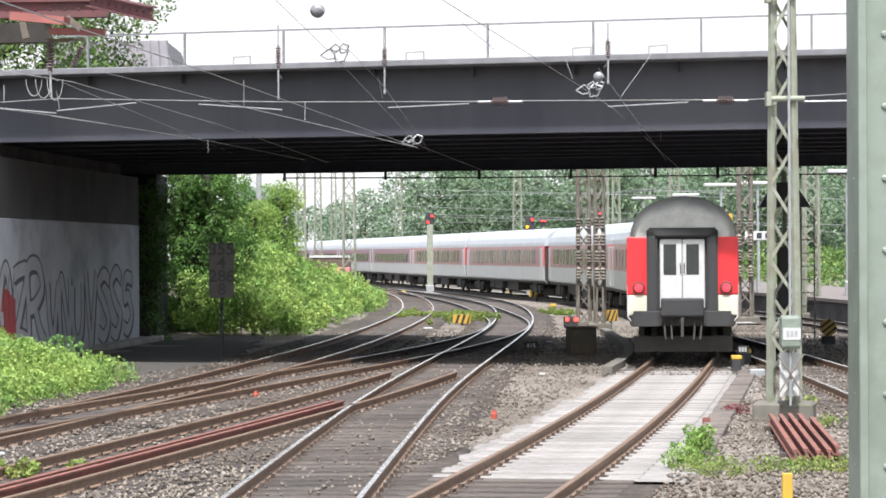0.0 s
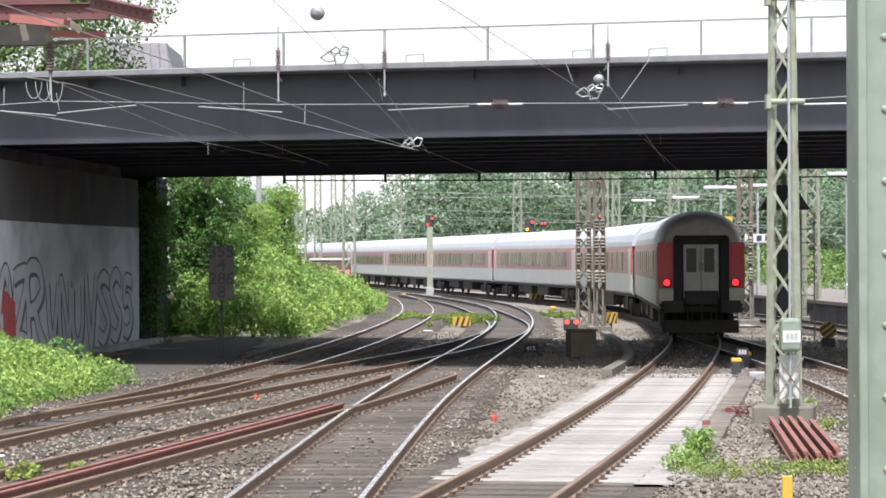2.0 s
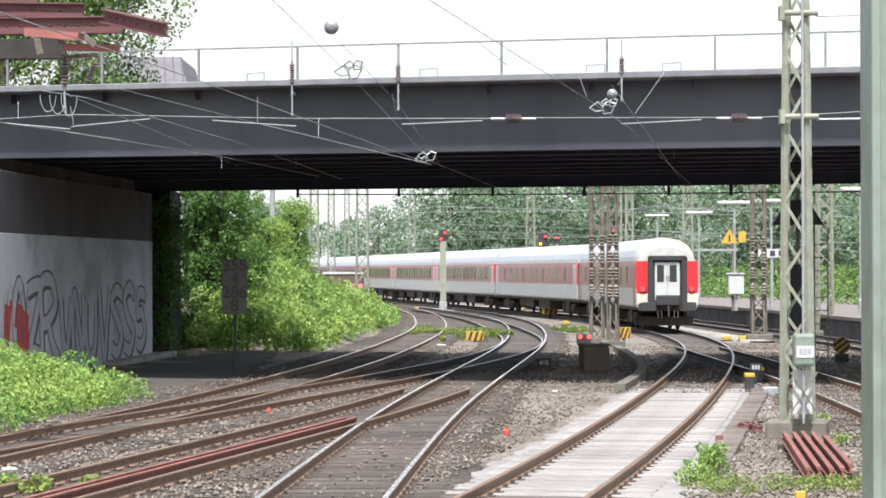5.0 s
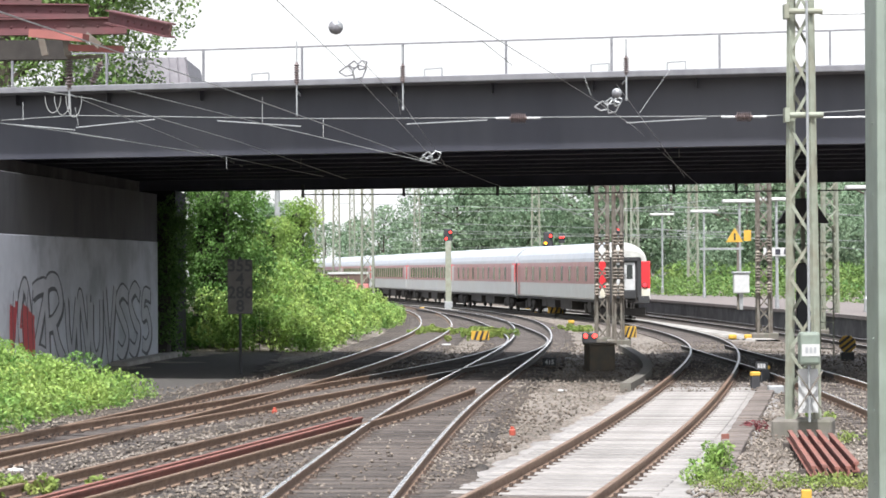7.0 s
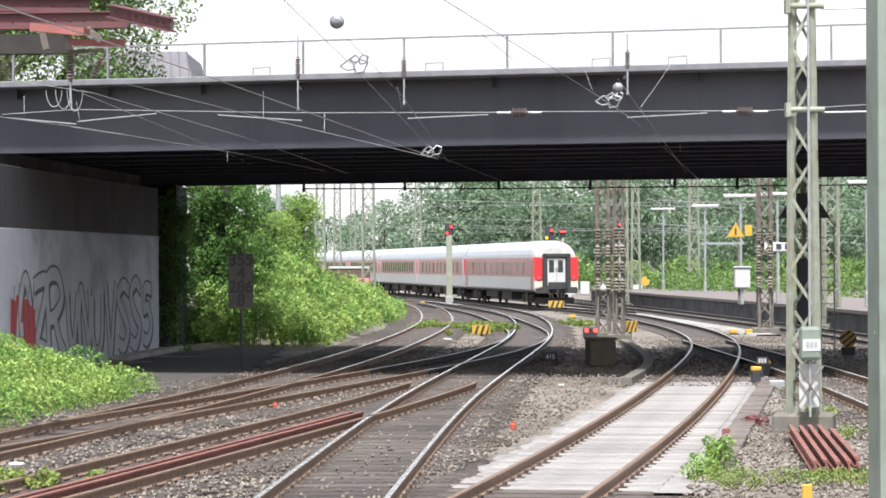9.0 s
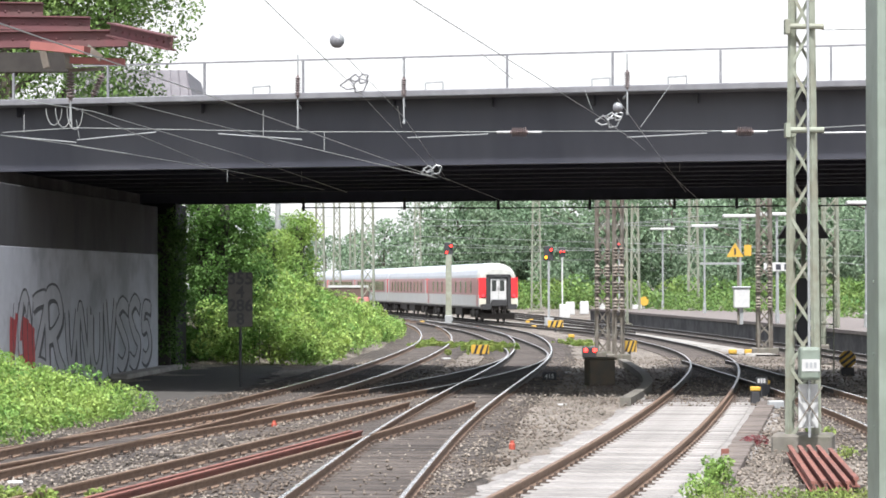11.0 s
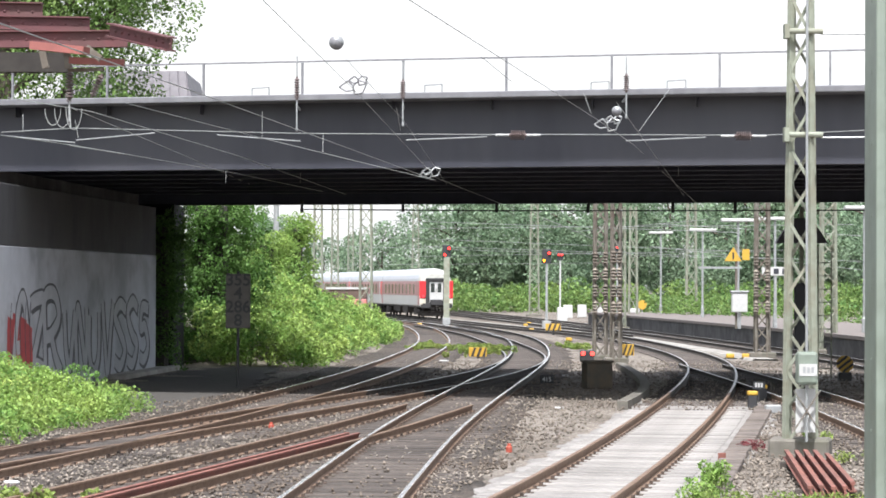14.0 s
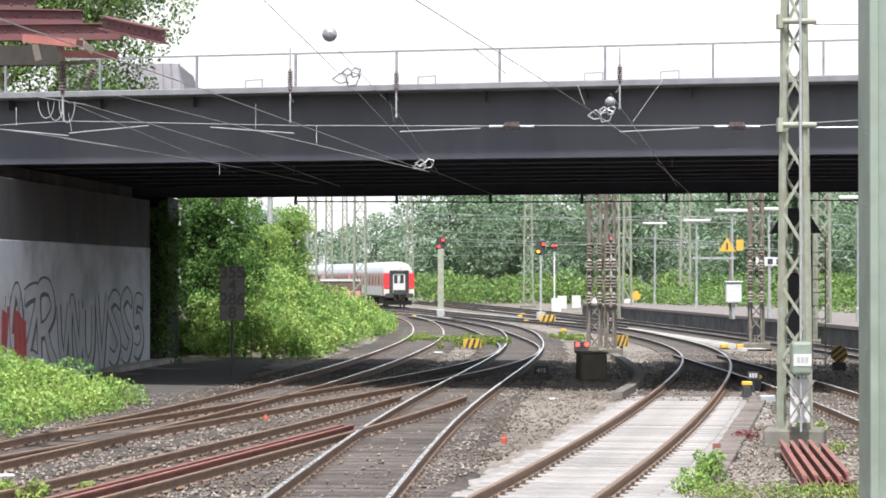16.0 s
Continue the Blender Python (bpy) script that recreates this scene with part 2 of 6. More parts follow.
def leaves(name, pts, size, material, parent=None, seed=0, up=0.5, slim=0.55):
    """Leaves at pts (n x 3): folded diamonds of two triangles, turned at random, sizes uneven."""
    rng = np.random.default_rng(seed)
    n = len(pts)
    nrm = rng.normal(size=(n, 3)) + np.array([0, 0, up])
    nrm /= np.linalg.norm(nrm, axis=1)[:, None]
    t = np.cross(nrm, rng.normal(size=(n, 3)))
    t /= np.linalg.norm(t, axis=1)[:, None]
    b = np.cross(nrm, t)
    s = (size * rng.uniform(0.6, 1.4, n))[:, None]
    v = np.stack([pts - t * s, pts + b * s * slim - nrm * s * 0.2, pts + t * s, pts - b * s * slim - nrm * s * 0.2], 1).reshape(-1, 3)
    i = np.arange(n) * 4
    tri = np.stack([np.stack([i, i + 1, i + 2], 1), np.stack([i, i + 2, i + 3], 1)], 1).reshape(-1)
    me = bpy.data.meshes.new(name)
    me.vertices.add(len(v))
    me.vertices.foreach_set("co", v.ravel())
    me.loops.add(len(tri))
    me.loops.foreach_set("vertex_index", tri.astype(np.int32))
    me.polygons.add(len(tri) // 3)
    me.polygons.foreach_set("loop_start", (np.arange(len(tri) // 3) * 3).astype(np.int32))
    me.update()
    me.validate()
    me.materials.append(material)
    ob = new(name, me)
    ob.parent = parent
    return ob


def clump_points(rng, centres, radii, per, flat=0.8):
    """Points on and just under the skin of rounded clumps."""
    out = []
    for c, r in zip(centres, radii):
        n = max(8, int(per * r * r))
        d = rng.normal(size=(n, 3))
        d /= np.linalg.norm(d, axis=1)[:, None]
        out.append(np.array(c) + d * (r * rng.uniform(0.62, 1.08, n) ** 0.6)[:, None] * np.array([1, 1, flat]))
    return np.concatenate(out)


# ---- track lines: x over y through a few knots ----
class Line:
    def __init__(self, knots):
        self.y = np.array([k[0] for k in knots], float)
        v = np.array([k[1] for k in knots], float)
        self.v = v
        n, h = len(v), np.diff(self.y)
        A, b = np.eye(n), np.zeros(n)
        for i in range(1, n - 1):
            A[i, i - 1:i + 2] = h[i - 1], 2 * (h[i - 1] + h[i]), h[i]
            b[i] = 6 * ((v[i + 1] - v[i]) / h[i] - (v[i] - v[i - 1]) / h[i - 1])
        self.m = np.linalg.solve(A, b)

    def x(self, q):
        q = np.asarray(q, float)
        y, v, m = self.y, self.v, self.m
        i = np.clip(np.searchsorted(y, q) - 1, 0, len(y) - 2)
        h = y[i + 1] - y[i]
        t = (q - y[i]) / h
        s = 1 - t
        inside = s * v[i] + t * v[i + 1] + h * h / 6 * ((s ** 3 - s) * m[i] + (t ** 3 - t) * m[i + 1])
        lo = (v[1] - v[0]) / (y[1] - y[0]) - (y[1] - y[0]) / 6 * m[1]
        hi = (v[-1] - v[-2]) / (y[-1] - y[-2]) + (y[-1] - y[-2]) / 6 * m[-2]
        return np.where(q < y[0], v[0] + lo * (q - y[0]), np.where(q > y[-1], v[-1] + hi * (q - y[-1]), inside))

    def walk_line(self, y0, y1, step):
        """Points evenly spaced along the line: (x, y, heading)."""
        yy = np.linspace(y0, y1, 2000)
        xx = self.x(yy)
        s = np.concatenate([[0], np.cumsum(np.hypot(np.diff(xx), np.diff(yy)))])
        q = np.arange(0, s[-1], step)
        Y = np.interp(q, s, yy)
        X = self.x(Y)
        d = (self.x(Y + 0.05) - self.x(Y - 0.05)) / 0.1
        return np.stack([X, Y, np.arctan(d)], 1)


LINE_A = Line([(25.6, 0.28), (35.2, 2.09), (46.4, 4.01), (59.2, 5.98), (73.6, 7.92), (83.2, 8.9), (92.8, 9.46), (102.4, 9.6), (112, 9.42), (123.2, 9.05), (132.8, 8.3), (140.8, 7.25), (148.8, 6.0), (160, 4.25), (176, 1.8), (195.2, -0.95), (214.4, -3.75), (240, -7.6), (320, -20), (416, -35), (544, -55)])
LINE_B = Line([(35.2, 8.1), (46.4, 8.56), (59.2, 8.86), (73.6, 8.82), (89.6, 8.69)])
LINE_C = Line([(40, 15.6), (64, 15.3), (94.4, 14.45), (128, 12.6), (161.6, 10.2), (208, 6.2), (272, -0.5)])
LINE_D = Line([(19.2, -1.95), (25.6, -1.63), (35.2, -1.14), (46.4, -0.49), (59.2, 0.48), (73.6, 1.69), (89.6, 2.86), (108.8, 3.6), (134.4, 3.3), (160, 1.0), (208, -6.5), (272, -18)])
LINE_E = Line([(17.6, -7.6), (25.6, -5.8), (35.2, -3.82), (46.4, -1.63), (59.2, 0.39)])
LINE_F = Line([(24, -10.6), (35.2, -7.78), (46.4, -5.03), (59.2, -1.96), (73.6, 0.98), (89.6, 2.79), (108.8, 2.75), (134.4, 1.6), (166.4, -1.6)])
LINE_G = Line([(24, -9.4), (35.2, -7.22), (46.4, -5.48), (59.2, -3.95), (73.6, -2.62), (89.6, -1.6), (108.8, -0.82), (134.4, -0.94), (166.4, -2.6), (208, -8)])

# ---- ground: one sheet, ballast in the yard, banks to the left ----
BALLAST_Z = -0.17


def ground_z(x, y):
    edge = np.interp(y, [16, 38.4, 52.8, 72, 88, 99.2, 115.2, 134.4, 166.4, 208], [-11.5, -9.3, -7.2, -6.4, -4.4, -3.6, -2.9, -2.7, -4.6, -10])
    bank = np.clip((edge - x) / 5.0, 0, 1) * np.interp(y, [16, 48, 57.6, 86.4, 96, 120, 160, 208], [0.9, 0.7, 0.05, 0.05, 2.6, 1.4, 0.4, 0.3])
    return BALLAST_Z - 0.03 + bank


def make_ground():
    xs = np.concatenate([np.linspace(-900, -40, 14)[:-1], np.linspace(-40, 45, 120), np.linspace(45, 900, 14)[1:]])
    ys = np.concatenate([np.linspace(-300, 0, 8)[:-1], np.linspace(0, 240, 260), np.linspace(240, 3500, 20)[1:]])
    verts, faces = [], []
    for y in ys:
        for x in xs:
            z = float(ground_z(x, y))
            if -40 <= x <= 45 and 0 <= y <= 240:
                z += 0.025 * noise.noise((x * 0.6, y * 0.6, 0)) + 0.012 * noise.noise((x * 2.3, y * 2.3, 5))
            verts.append((x, y, z))
    n = len(xs)
    for j in range(len(ys) - 1):
        for i in range(n - 1):
            faces.append((j * n + i, j * n + i + 1, j * n + n + i + 1, j * n + n + i))
    ob = raw_mesh("ground", verts, faces, M_BALLAST)
    tagged(ob, "grey and brown crushed stone ballast of a railway yard", "ground", kind="structure")
    return ob


make_ground()


# ---- tracks ----
RAIL_PROFILE = [(-0.0325, 0.0), (0.0325, 0.0), (0.036, -0.008), (0.035, -0.035), (0.01, -0.048), (0.009, -0.115), (0.06, -0.14), (0.06, -0.155),
                (-0.06, -0.155), (-0.06, -0.14), (-0.009, -0.115), (-0.01, -0.048), (-0.035, -0.035), (-0.036, -0.008)]


def sweep(name, pts, parent, side=M_RAIL_SIDE, top=M_RAIL_TOP, z=0.0):
    """A rail with foot, web and head along pts (x, y, heading)."""
    verts, faces = [], []
    n = len(RAIL_PROFILE)
    for X, Y, h in pts:
        c, s = math.cos(h), math.sin(h)
        for u, w in RAIL_PROFILE:
            verts.append((X + u * c, Y - u * s, z + w))
    for j in range(len(pts) - 1):
        for i in range(n):
            k = (i + 1) % n
            faces.append((j * n + i, j * n + k, j * n + n + k, j * n + n + i))
    faces.append(tuple(range(n))[::-1])
    faces.append(tuple((len(pts) - 1) * n + i for i in range(n)))
    ob = raw_mesh(name, verts, faces, side, parent)
    ob.data.materials.append(top)
    ob.data.polygons.foreach_set("material_index", [1 if f < (len(pts) - 1) * n and f % n == 0 else 0 for f in range(len(faces))])
    return ob


def offset(pts, d):
    out = pts.copy()
    out[:, 0] += d * np.cos(pts[:, 2])
    out[:, 1] -= d * np.sin(pts[:, 2])
    return out


def sleeper_mesh(name, material, half, w, h, z):
    bm = soft_box(-half, half, -w / 2, w / 2, z - h, z, 0.015, 1)
    me = bpy.data.meshes.new(name)
    bm.to_mesh(me)
    bm.free()
    me.materials.append(material)
    return me


def chair_mesh():
    bm = boxes((-0.16, 0.16, -0.075, 0.075, -0.16, -0.145), (-0.115, -0.07, -0.04, 0.04, -0.15, -0.10), (0.07, 0.115, -0.04, 0.04, -0.15, -0.10))
    me = bpy.data.meshes.new("fastening")
    bm.to_mesh(me)
    bm.free()
    me.materials.append(M_CHAIR)
    return me


BEDS = [1, 2, 3, 4, 5, 6, 7, 8, 9]
SLEEPER = sleeper_mesh("sleeper", M_SLEEPER, 1.3, 0.25, 0.2, -0.155)
SLEEPER_PALE = sleeper_mesh("sleeper_pale", M_SLEEPER_PALE, 1.32, 0.31, 0.2, -0.15)
CHAIR = chair_mesh()


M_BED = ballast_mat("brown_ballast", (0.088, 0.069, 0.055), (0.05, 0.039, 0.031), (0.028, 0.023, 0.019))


def ribbon(name, line, y0, y1, lo, hi, z, material, parent, ragged=0.25):
    """A low bed with ragged edges along a line."""
    pts = line.walk_line(y0, y1, 0.4)
    verts, faces = [], []
    for i, (X, Y, h) in enumerate(pts):
        a = lo + ragged * noise.noise((i * 0.7, lo * 3, 1)) + 0.5 * ragged * noise.noise((i * 2.1, lo, 7))
        b = hi + ragged * noise.noise((i * 0.7, hi * 3, 9)) + 0.5 * ragged * noise.noise((i * 2.1, hi, 3))
        for u, w in ((a - 0.12, z - 0.12), (a, z), (0.5 * (a + b), z), (b, z), (b + 0.12, z - 0.12)):
            verts.append((X + u * math.cos(h), Y - u * math.sin(h), w + 0.006 * noise.noise((u * 3, i, 2))))
    for j in range(len(pts) - 1):
        for i in range(4):
            faces.append((j * 5 + i, j * 5 + i + 1, j * 5 + i + 6, j * 5 + i + 5))
    return raw_mesh(name, verts, faces, material, parent)


def make_track(name, line, y0, y1, label, top=M_RAIL_TOP, sleepers=True, pale_to=0.0, chairs_to=68.0):
    track = thing(name, Matrix(), label, "railway track", kind="structure")
    pts = line.walk_line(y0, y1, 0.7)
    for d in (-0.7525, 0.7525):
        near, far = pts[pts[:, 1] < 62], pts[pts[:, 1] > 61.3]
        if name == "track_5":
            near, far = pts, pts[:0]
        if len(near) > 1:
            sweep("rail", offset(near, d), track, top=M_RAIL_DULL if name == "track_7" else top)
        if len(far) > 1:
            sweep("rail", offset(far, d), track, M_RAIL_SIDE if name == "track_7" else M_RAIL_DARK, M_RAIL_TOP if name in ("track_4", "track_7") else M_RAIL_WORN)
    if pale_to:
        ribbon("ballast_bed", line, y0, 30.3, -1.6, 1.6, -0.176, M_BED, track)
        ribbon("dust_bed", line, 30.5, pale_to + 3, -1.45, 1.9, -0.172, M_PALE_DUST, track)
    else:
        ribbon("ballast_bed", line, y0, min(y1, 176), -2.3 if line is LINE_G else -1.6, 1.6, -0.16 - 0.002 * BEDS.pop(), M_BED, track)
    if sleepers:
        for X, Y, h in line.walk_line(y0, min(y1, 140), 0.6):
            pale = 30.4 < Y < pale_to
            s = new("sleeper", SLEEPER_PALE if pale else SLEEPER)
            s.parent = track
            s.matrix_world = pose(X, Y, random.uniform(-0.008, 0.004), 0, 0, -math.degrees(h) + random.uniform(-0.8, 0.8))
            if Y < chairs_to:
                for d in (-0.7525, 0.7525):
                    q = new("fastening", CHAIR)
                    q.parent = track
                    q.matrix_world = pose(X + d * math.cos(h), Y - d * math.sin(h), 0.0, 0, 0, -math.degrees(h))
    return track


make_track("track_1", LINE_A, 19.2, 672, "curved track with rusty rails on pale dusted sleepers", M_RAIL_DULL, pale_to=58)
make_track("track_2", LINE_B, 32, 84.8, "dark turnout track with worn rail heads", M_RAIL_TOP)
make_track("track_3", LINE_C, 40, 272, "track along the far platform", M_RAIL_TOP, chairs_to=0)
LINE_H = Line([(134.4, 10.9), (152, 9.0), (169.6, 7.2), (198.4, 4.2), (227.2, 1.1), (264, -2.8), (320, -8.5)])
make_track("track_8", LINE_H, 134.4, 320, "far track between the platform and the curve", M_RAIL_TOP, chairs_to=0)
make_track("track_4", LINE_D, 17.6, 272, "polished main track curving through a turnout", M_RAIL_TOP)
make_track("track_5", LINE_E, 16, 55.2, "rusty turnout branch with dark timber sleepers", M_RAIL_DULL)
make_track("track_6", LINE_F, 22.4, 166.4, "rusty branch track crossing into the main track", M_RAIL_DULL)
make_track("track_7", LINE_G, 22.4, 208, "curved siding track beside the overgrown bank", M_RAIL_TOP)


# ---- bridge ----
B_ANG = radians(14.79)
BC, BS = math.cos(B_ANG), math.sin(B_ANG)
B_MAT = Matrix.Translation((0, 59.2, 0)) @ Matrix.Rotation(-B_ANG, 4, "Z")
B_BOT, B_TOP, B_WIDE = 5.61, 7.16, 20.1


def make_bridge():
    br = thing("road_bridge", B_MAT, "dark grey steel girder road bridge over the tracks", "bridge", kind="structure")
    U0, U1 = -30.0, 60.0
    bm = boxes((U0, U1, 0.35, 0.38, B_BOT - 0.02, B_TOP + 0.03), (U0, U1, 0.2, 0.53, B_BOT - 0.055, B_BOT - 0.02))
    u = U0 + 1.0
    part("front_girder", bm, M_GIRDER, br)
    while u < U1:
        part("stiffener", boxes((u, u + 0.015, 0.1, 0.349, B_TOP - 0.22, B_TOP + 0.03)), M_GIRDER, br)
        u += 2.5
    part("edge_cap", soft_box(U0, U1, -0.45, 0.9, B_TOP + 0.031, B_TOP + 0.19, 0.02, 1), M_CAP, br, "light grey concrete kerb cap")
    part("deck", boxes((U0, U1, 0.9, B_WIDE - 0.2, B_TOP - 0.8, B_TOP - 0.42)), M_UNDER, br)
    part("rear_girder", boxes((U0, U1, B_WIDE - 0.03, B_WIDE, B_BOT - 0.23, B_TOP + 0.1), (U0, U1, B_WIDE - 0.2, B_WIDE + 0.15, B_BOT - 0.26, B_BOT - 0.23)), M_UNDER, br)
    v = 1.9
    while v < B_WIDE - 1:
        part("longitudinal_girder", boxes((U0, U1, v, v + 0.025, B_BOT + 0.05, B_TOP - 0.75), (U0, U1, v - 0.15, v + 0.17, B_BOT + 0.02, B_BOT + 0.05)), M_UNDER, br)
        v += 2.6
    # railing
    rail = thing("bridge_railing", B_MAT, "thin grey steel railing along the bridge edge", "railing")
    z0 = B_TOP + 0.19
    bm = bmesh.new()
    bar(bm, (-19.43, 0.1, z0 + 0.85), (U1, 0.1, z0 + 0.85), 0.05, 0.04)
    part("handrail", bm, M_STEEL, rail)
    for i in range(-5, 26):
        x = -6.41 + 2.592 * i
        part("post", boxes((x, x + 0.05, 0.06, 0.12, z0, z0 + 0.85)), M_STEEL, rail)
    return br


make_bridge()


def make_abutment():
    """Concrete abutment wall at the near track side, its face turned to the tracks."""
    a, b = Vector((-11.37, 57.92, 0)), Vector((-9.6, 80.0, 0))
    d = b - a
    ang = math.degrees(math.atan2(d.y, d.x))
    ab = thing("wall_abutment", pose(a.x, a.y, 0, 0, 0, ang), "grey concrete bridge abutment with graffiti", "wall", kind="structure")
    L = d.length
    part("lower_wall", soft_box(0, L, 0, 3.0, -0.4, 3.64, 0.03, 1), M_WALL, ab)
    part("upper_wall", soft_box(0, L, 0.012, 3.0, 3.645, 5.2, 0.01, 1), M_WALL_UP_SHADED, ab)
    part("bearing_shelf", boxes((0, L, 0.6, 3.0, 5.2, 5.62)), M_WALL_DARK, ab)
    part("plinth", soft_box(L - 7.2, L + 1.9, -0.55, 3.0, -0.5, -0.02, 0.04, 1), M_PLINTH, ab)
    w2 = thing("wall_abutment_rear", Matrix(), "abutment return, black for the recess shade, and dark concrete walls behind it", "wall", kind="structure")
    # the recess's shade is put into this wall's black colour
    part("return_wall", boxes((-14.0, -9.2, 81.5, 84.8, -0.5, 5.36)), M_RECESS_SHADE, w2)
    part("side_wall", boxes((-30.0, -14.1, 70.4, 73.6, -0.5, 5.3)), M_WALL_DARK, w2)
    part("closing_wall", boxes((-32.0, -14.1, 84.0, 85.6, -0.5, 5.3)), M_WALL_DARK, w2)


make_abutment()
soil = thing("soil_strip", Matrix(), "dark bare soil along the abutment", "soil", kind="structure")
ribbon("soil_bed", Line([(52.8, -7.4), (64, -7.0), (73.6, -7.2), (84.8, -7.6)]), 53.6, 84.8, -2.6, 1.6, -0.168, M_SOIL, soil, 0.5)


# ---- train ----
M_COACH_WHITE = mat("coach_white", (0.44, 0.45, 0.45), (0.38, 0.39, 0.39), scale=1.5, rough=0.4, stain=(0.42, 0.41, 0.40), sscale=0.8, amount=0.5, squash=(1, 1, 0.3))
M_COACH_RED = mat("coach_red", (0.62, 0.025, 0.03), (0.55, 0.025, 0.03), scale=1.5, rough=0.35)
M_COACH_BAND = mat("coach_band", (0.30, 0.14, 0.14), (0.25, 0.12, 0.12), scale=1.0, rough=0.4, stain=(0.34, 0.16, 0.13), sscale=0.7, squash=(1, 1, 0.3))
M_COACH_PURPLE = mat("coach_band_purple", (0.24, 0.10, 0.14), (0.20, 0.09, 0.125), scale=1.0, rough=0.4, squash=(1, 1, 0.3))
M_COACH_ROOF = mat("coach_roof", (0.38, 0.40, 0.43), (0.32, 0.34, 0.37), scale=1.2, rough=0.5, stain=(0.38, 0.38, 0.38), sscale=0.5)
M_ROOF_END = mat("roof_end", (0.46, 0.46, 0.42), (0.38, 0.38, 0.35), scale=2, rough=0.6, stain=(0.22, 0.22, 0.21), sscale=1.0)
M_CREAM = mat("coach_cream", (0.58, 0.55, 0.44), (0.50, 0.47, 0.38), scale=2, rough=0.5, stain=(0.36, 0.33, 0.26), sscale=1.2)
M_GLASS = mat("dark_glass", (0.04, 0.045, 0.042), rough=0.2, spec=0.25)
# the olive reflection of greenery is put into this window colour
M_GLASS_REFLECTED = mat("olive_reflection", (0.13, 0.135, 0.09), (0.085, 0.09, 0.06), scale=0.8, rough=0.2, spec=0.25)
M_RUBBER = mat("rubber", (0.022, 0.022, 0.023), (0.03, 0.03, 0.03), scale=4, rough=0.75)
M_FRAME = mat("underframe", (0.045, 0.04, 0.036), (0.03, 0.027, 0.025), scale=3, rough=0.9)
M_TAIL = glow("tail_lamp", (1.0, 0.03, 0.04), 0.9)

SIDE = [(1.25, 0.98), (1.34, 1.1), (1.352, 1.86)]
BAND = [(1.354, 1.86), (1.344, 2.75), (1.318, 3.03)]
ROOF = [(1.316, 3.03), (1.29, 3.22), (1.19, 3.5), (0.99, 3.75), (0.7, 3.92), (0.35, 4.02), (0.0, 4.06)]


def shell(prof, y0, y1, cap=False):
    """Both sides of a body with this half section (x, z), from y0 to y1."""
    bm = bmesh.new()
    full = prof + [(-x, z) for x, z in reversed(prof) if x > 0]
    a = [bm.verts.new((x, y0, z)) for x, z in full]
    b = [bm.verts.new((x, y1, z)) for x, z in full]
    for i in range(len(full) - 1):
        bm.faces.new((a[i], b[i], b[i + 1], a[i + 1]))
    if cap:
        bm.faces.new(a)
        bm.faces.new(b[::-1])
    return bm


def strip(prof, y0, y1, s, t=0.03):
    """A band along one side (s = 1 or -1), with thickness."""
    bm = bmesh.new()
    for s in (s,):
        rings = []
        for y in (y0, y1):
            rings.append([bm.verts.new((s * x, y, z)) for x, z in prof] + [bm.verts.new((s * (x - t), y, z)) for x, z in reversed(prof)])
        n = len(rings[0])
        for i in range(n):
            j = (i + 1) % n
            f = (rings[0][i], rings[0][j], rings[1][j], rings[1][i])
            bm.faces.new(f if s > 0 else f[::-1])
        bm.faces.new(rings[0] if s < 0 else rings[0][::-1])
        bm.faces.new(rings[1][::-1] if s < 0 else rings[1])
    bmesh.ops.recalc_face_normals(bm, faces=bm.faces)
    return bm


LEN = 26.4
ZB, ZL, ZC = 3.26, 1.80, 1.63      # bellows top, tail lights, foot of the red corners
HALF = LEN / 2 - 0.15


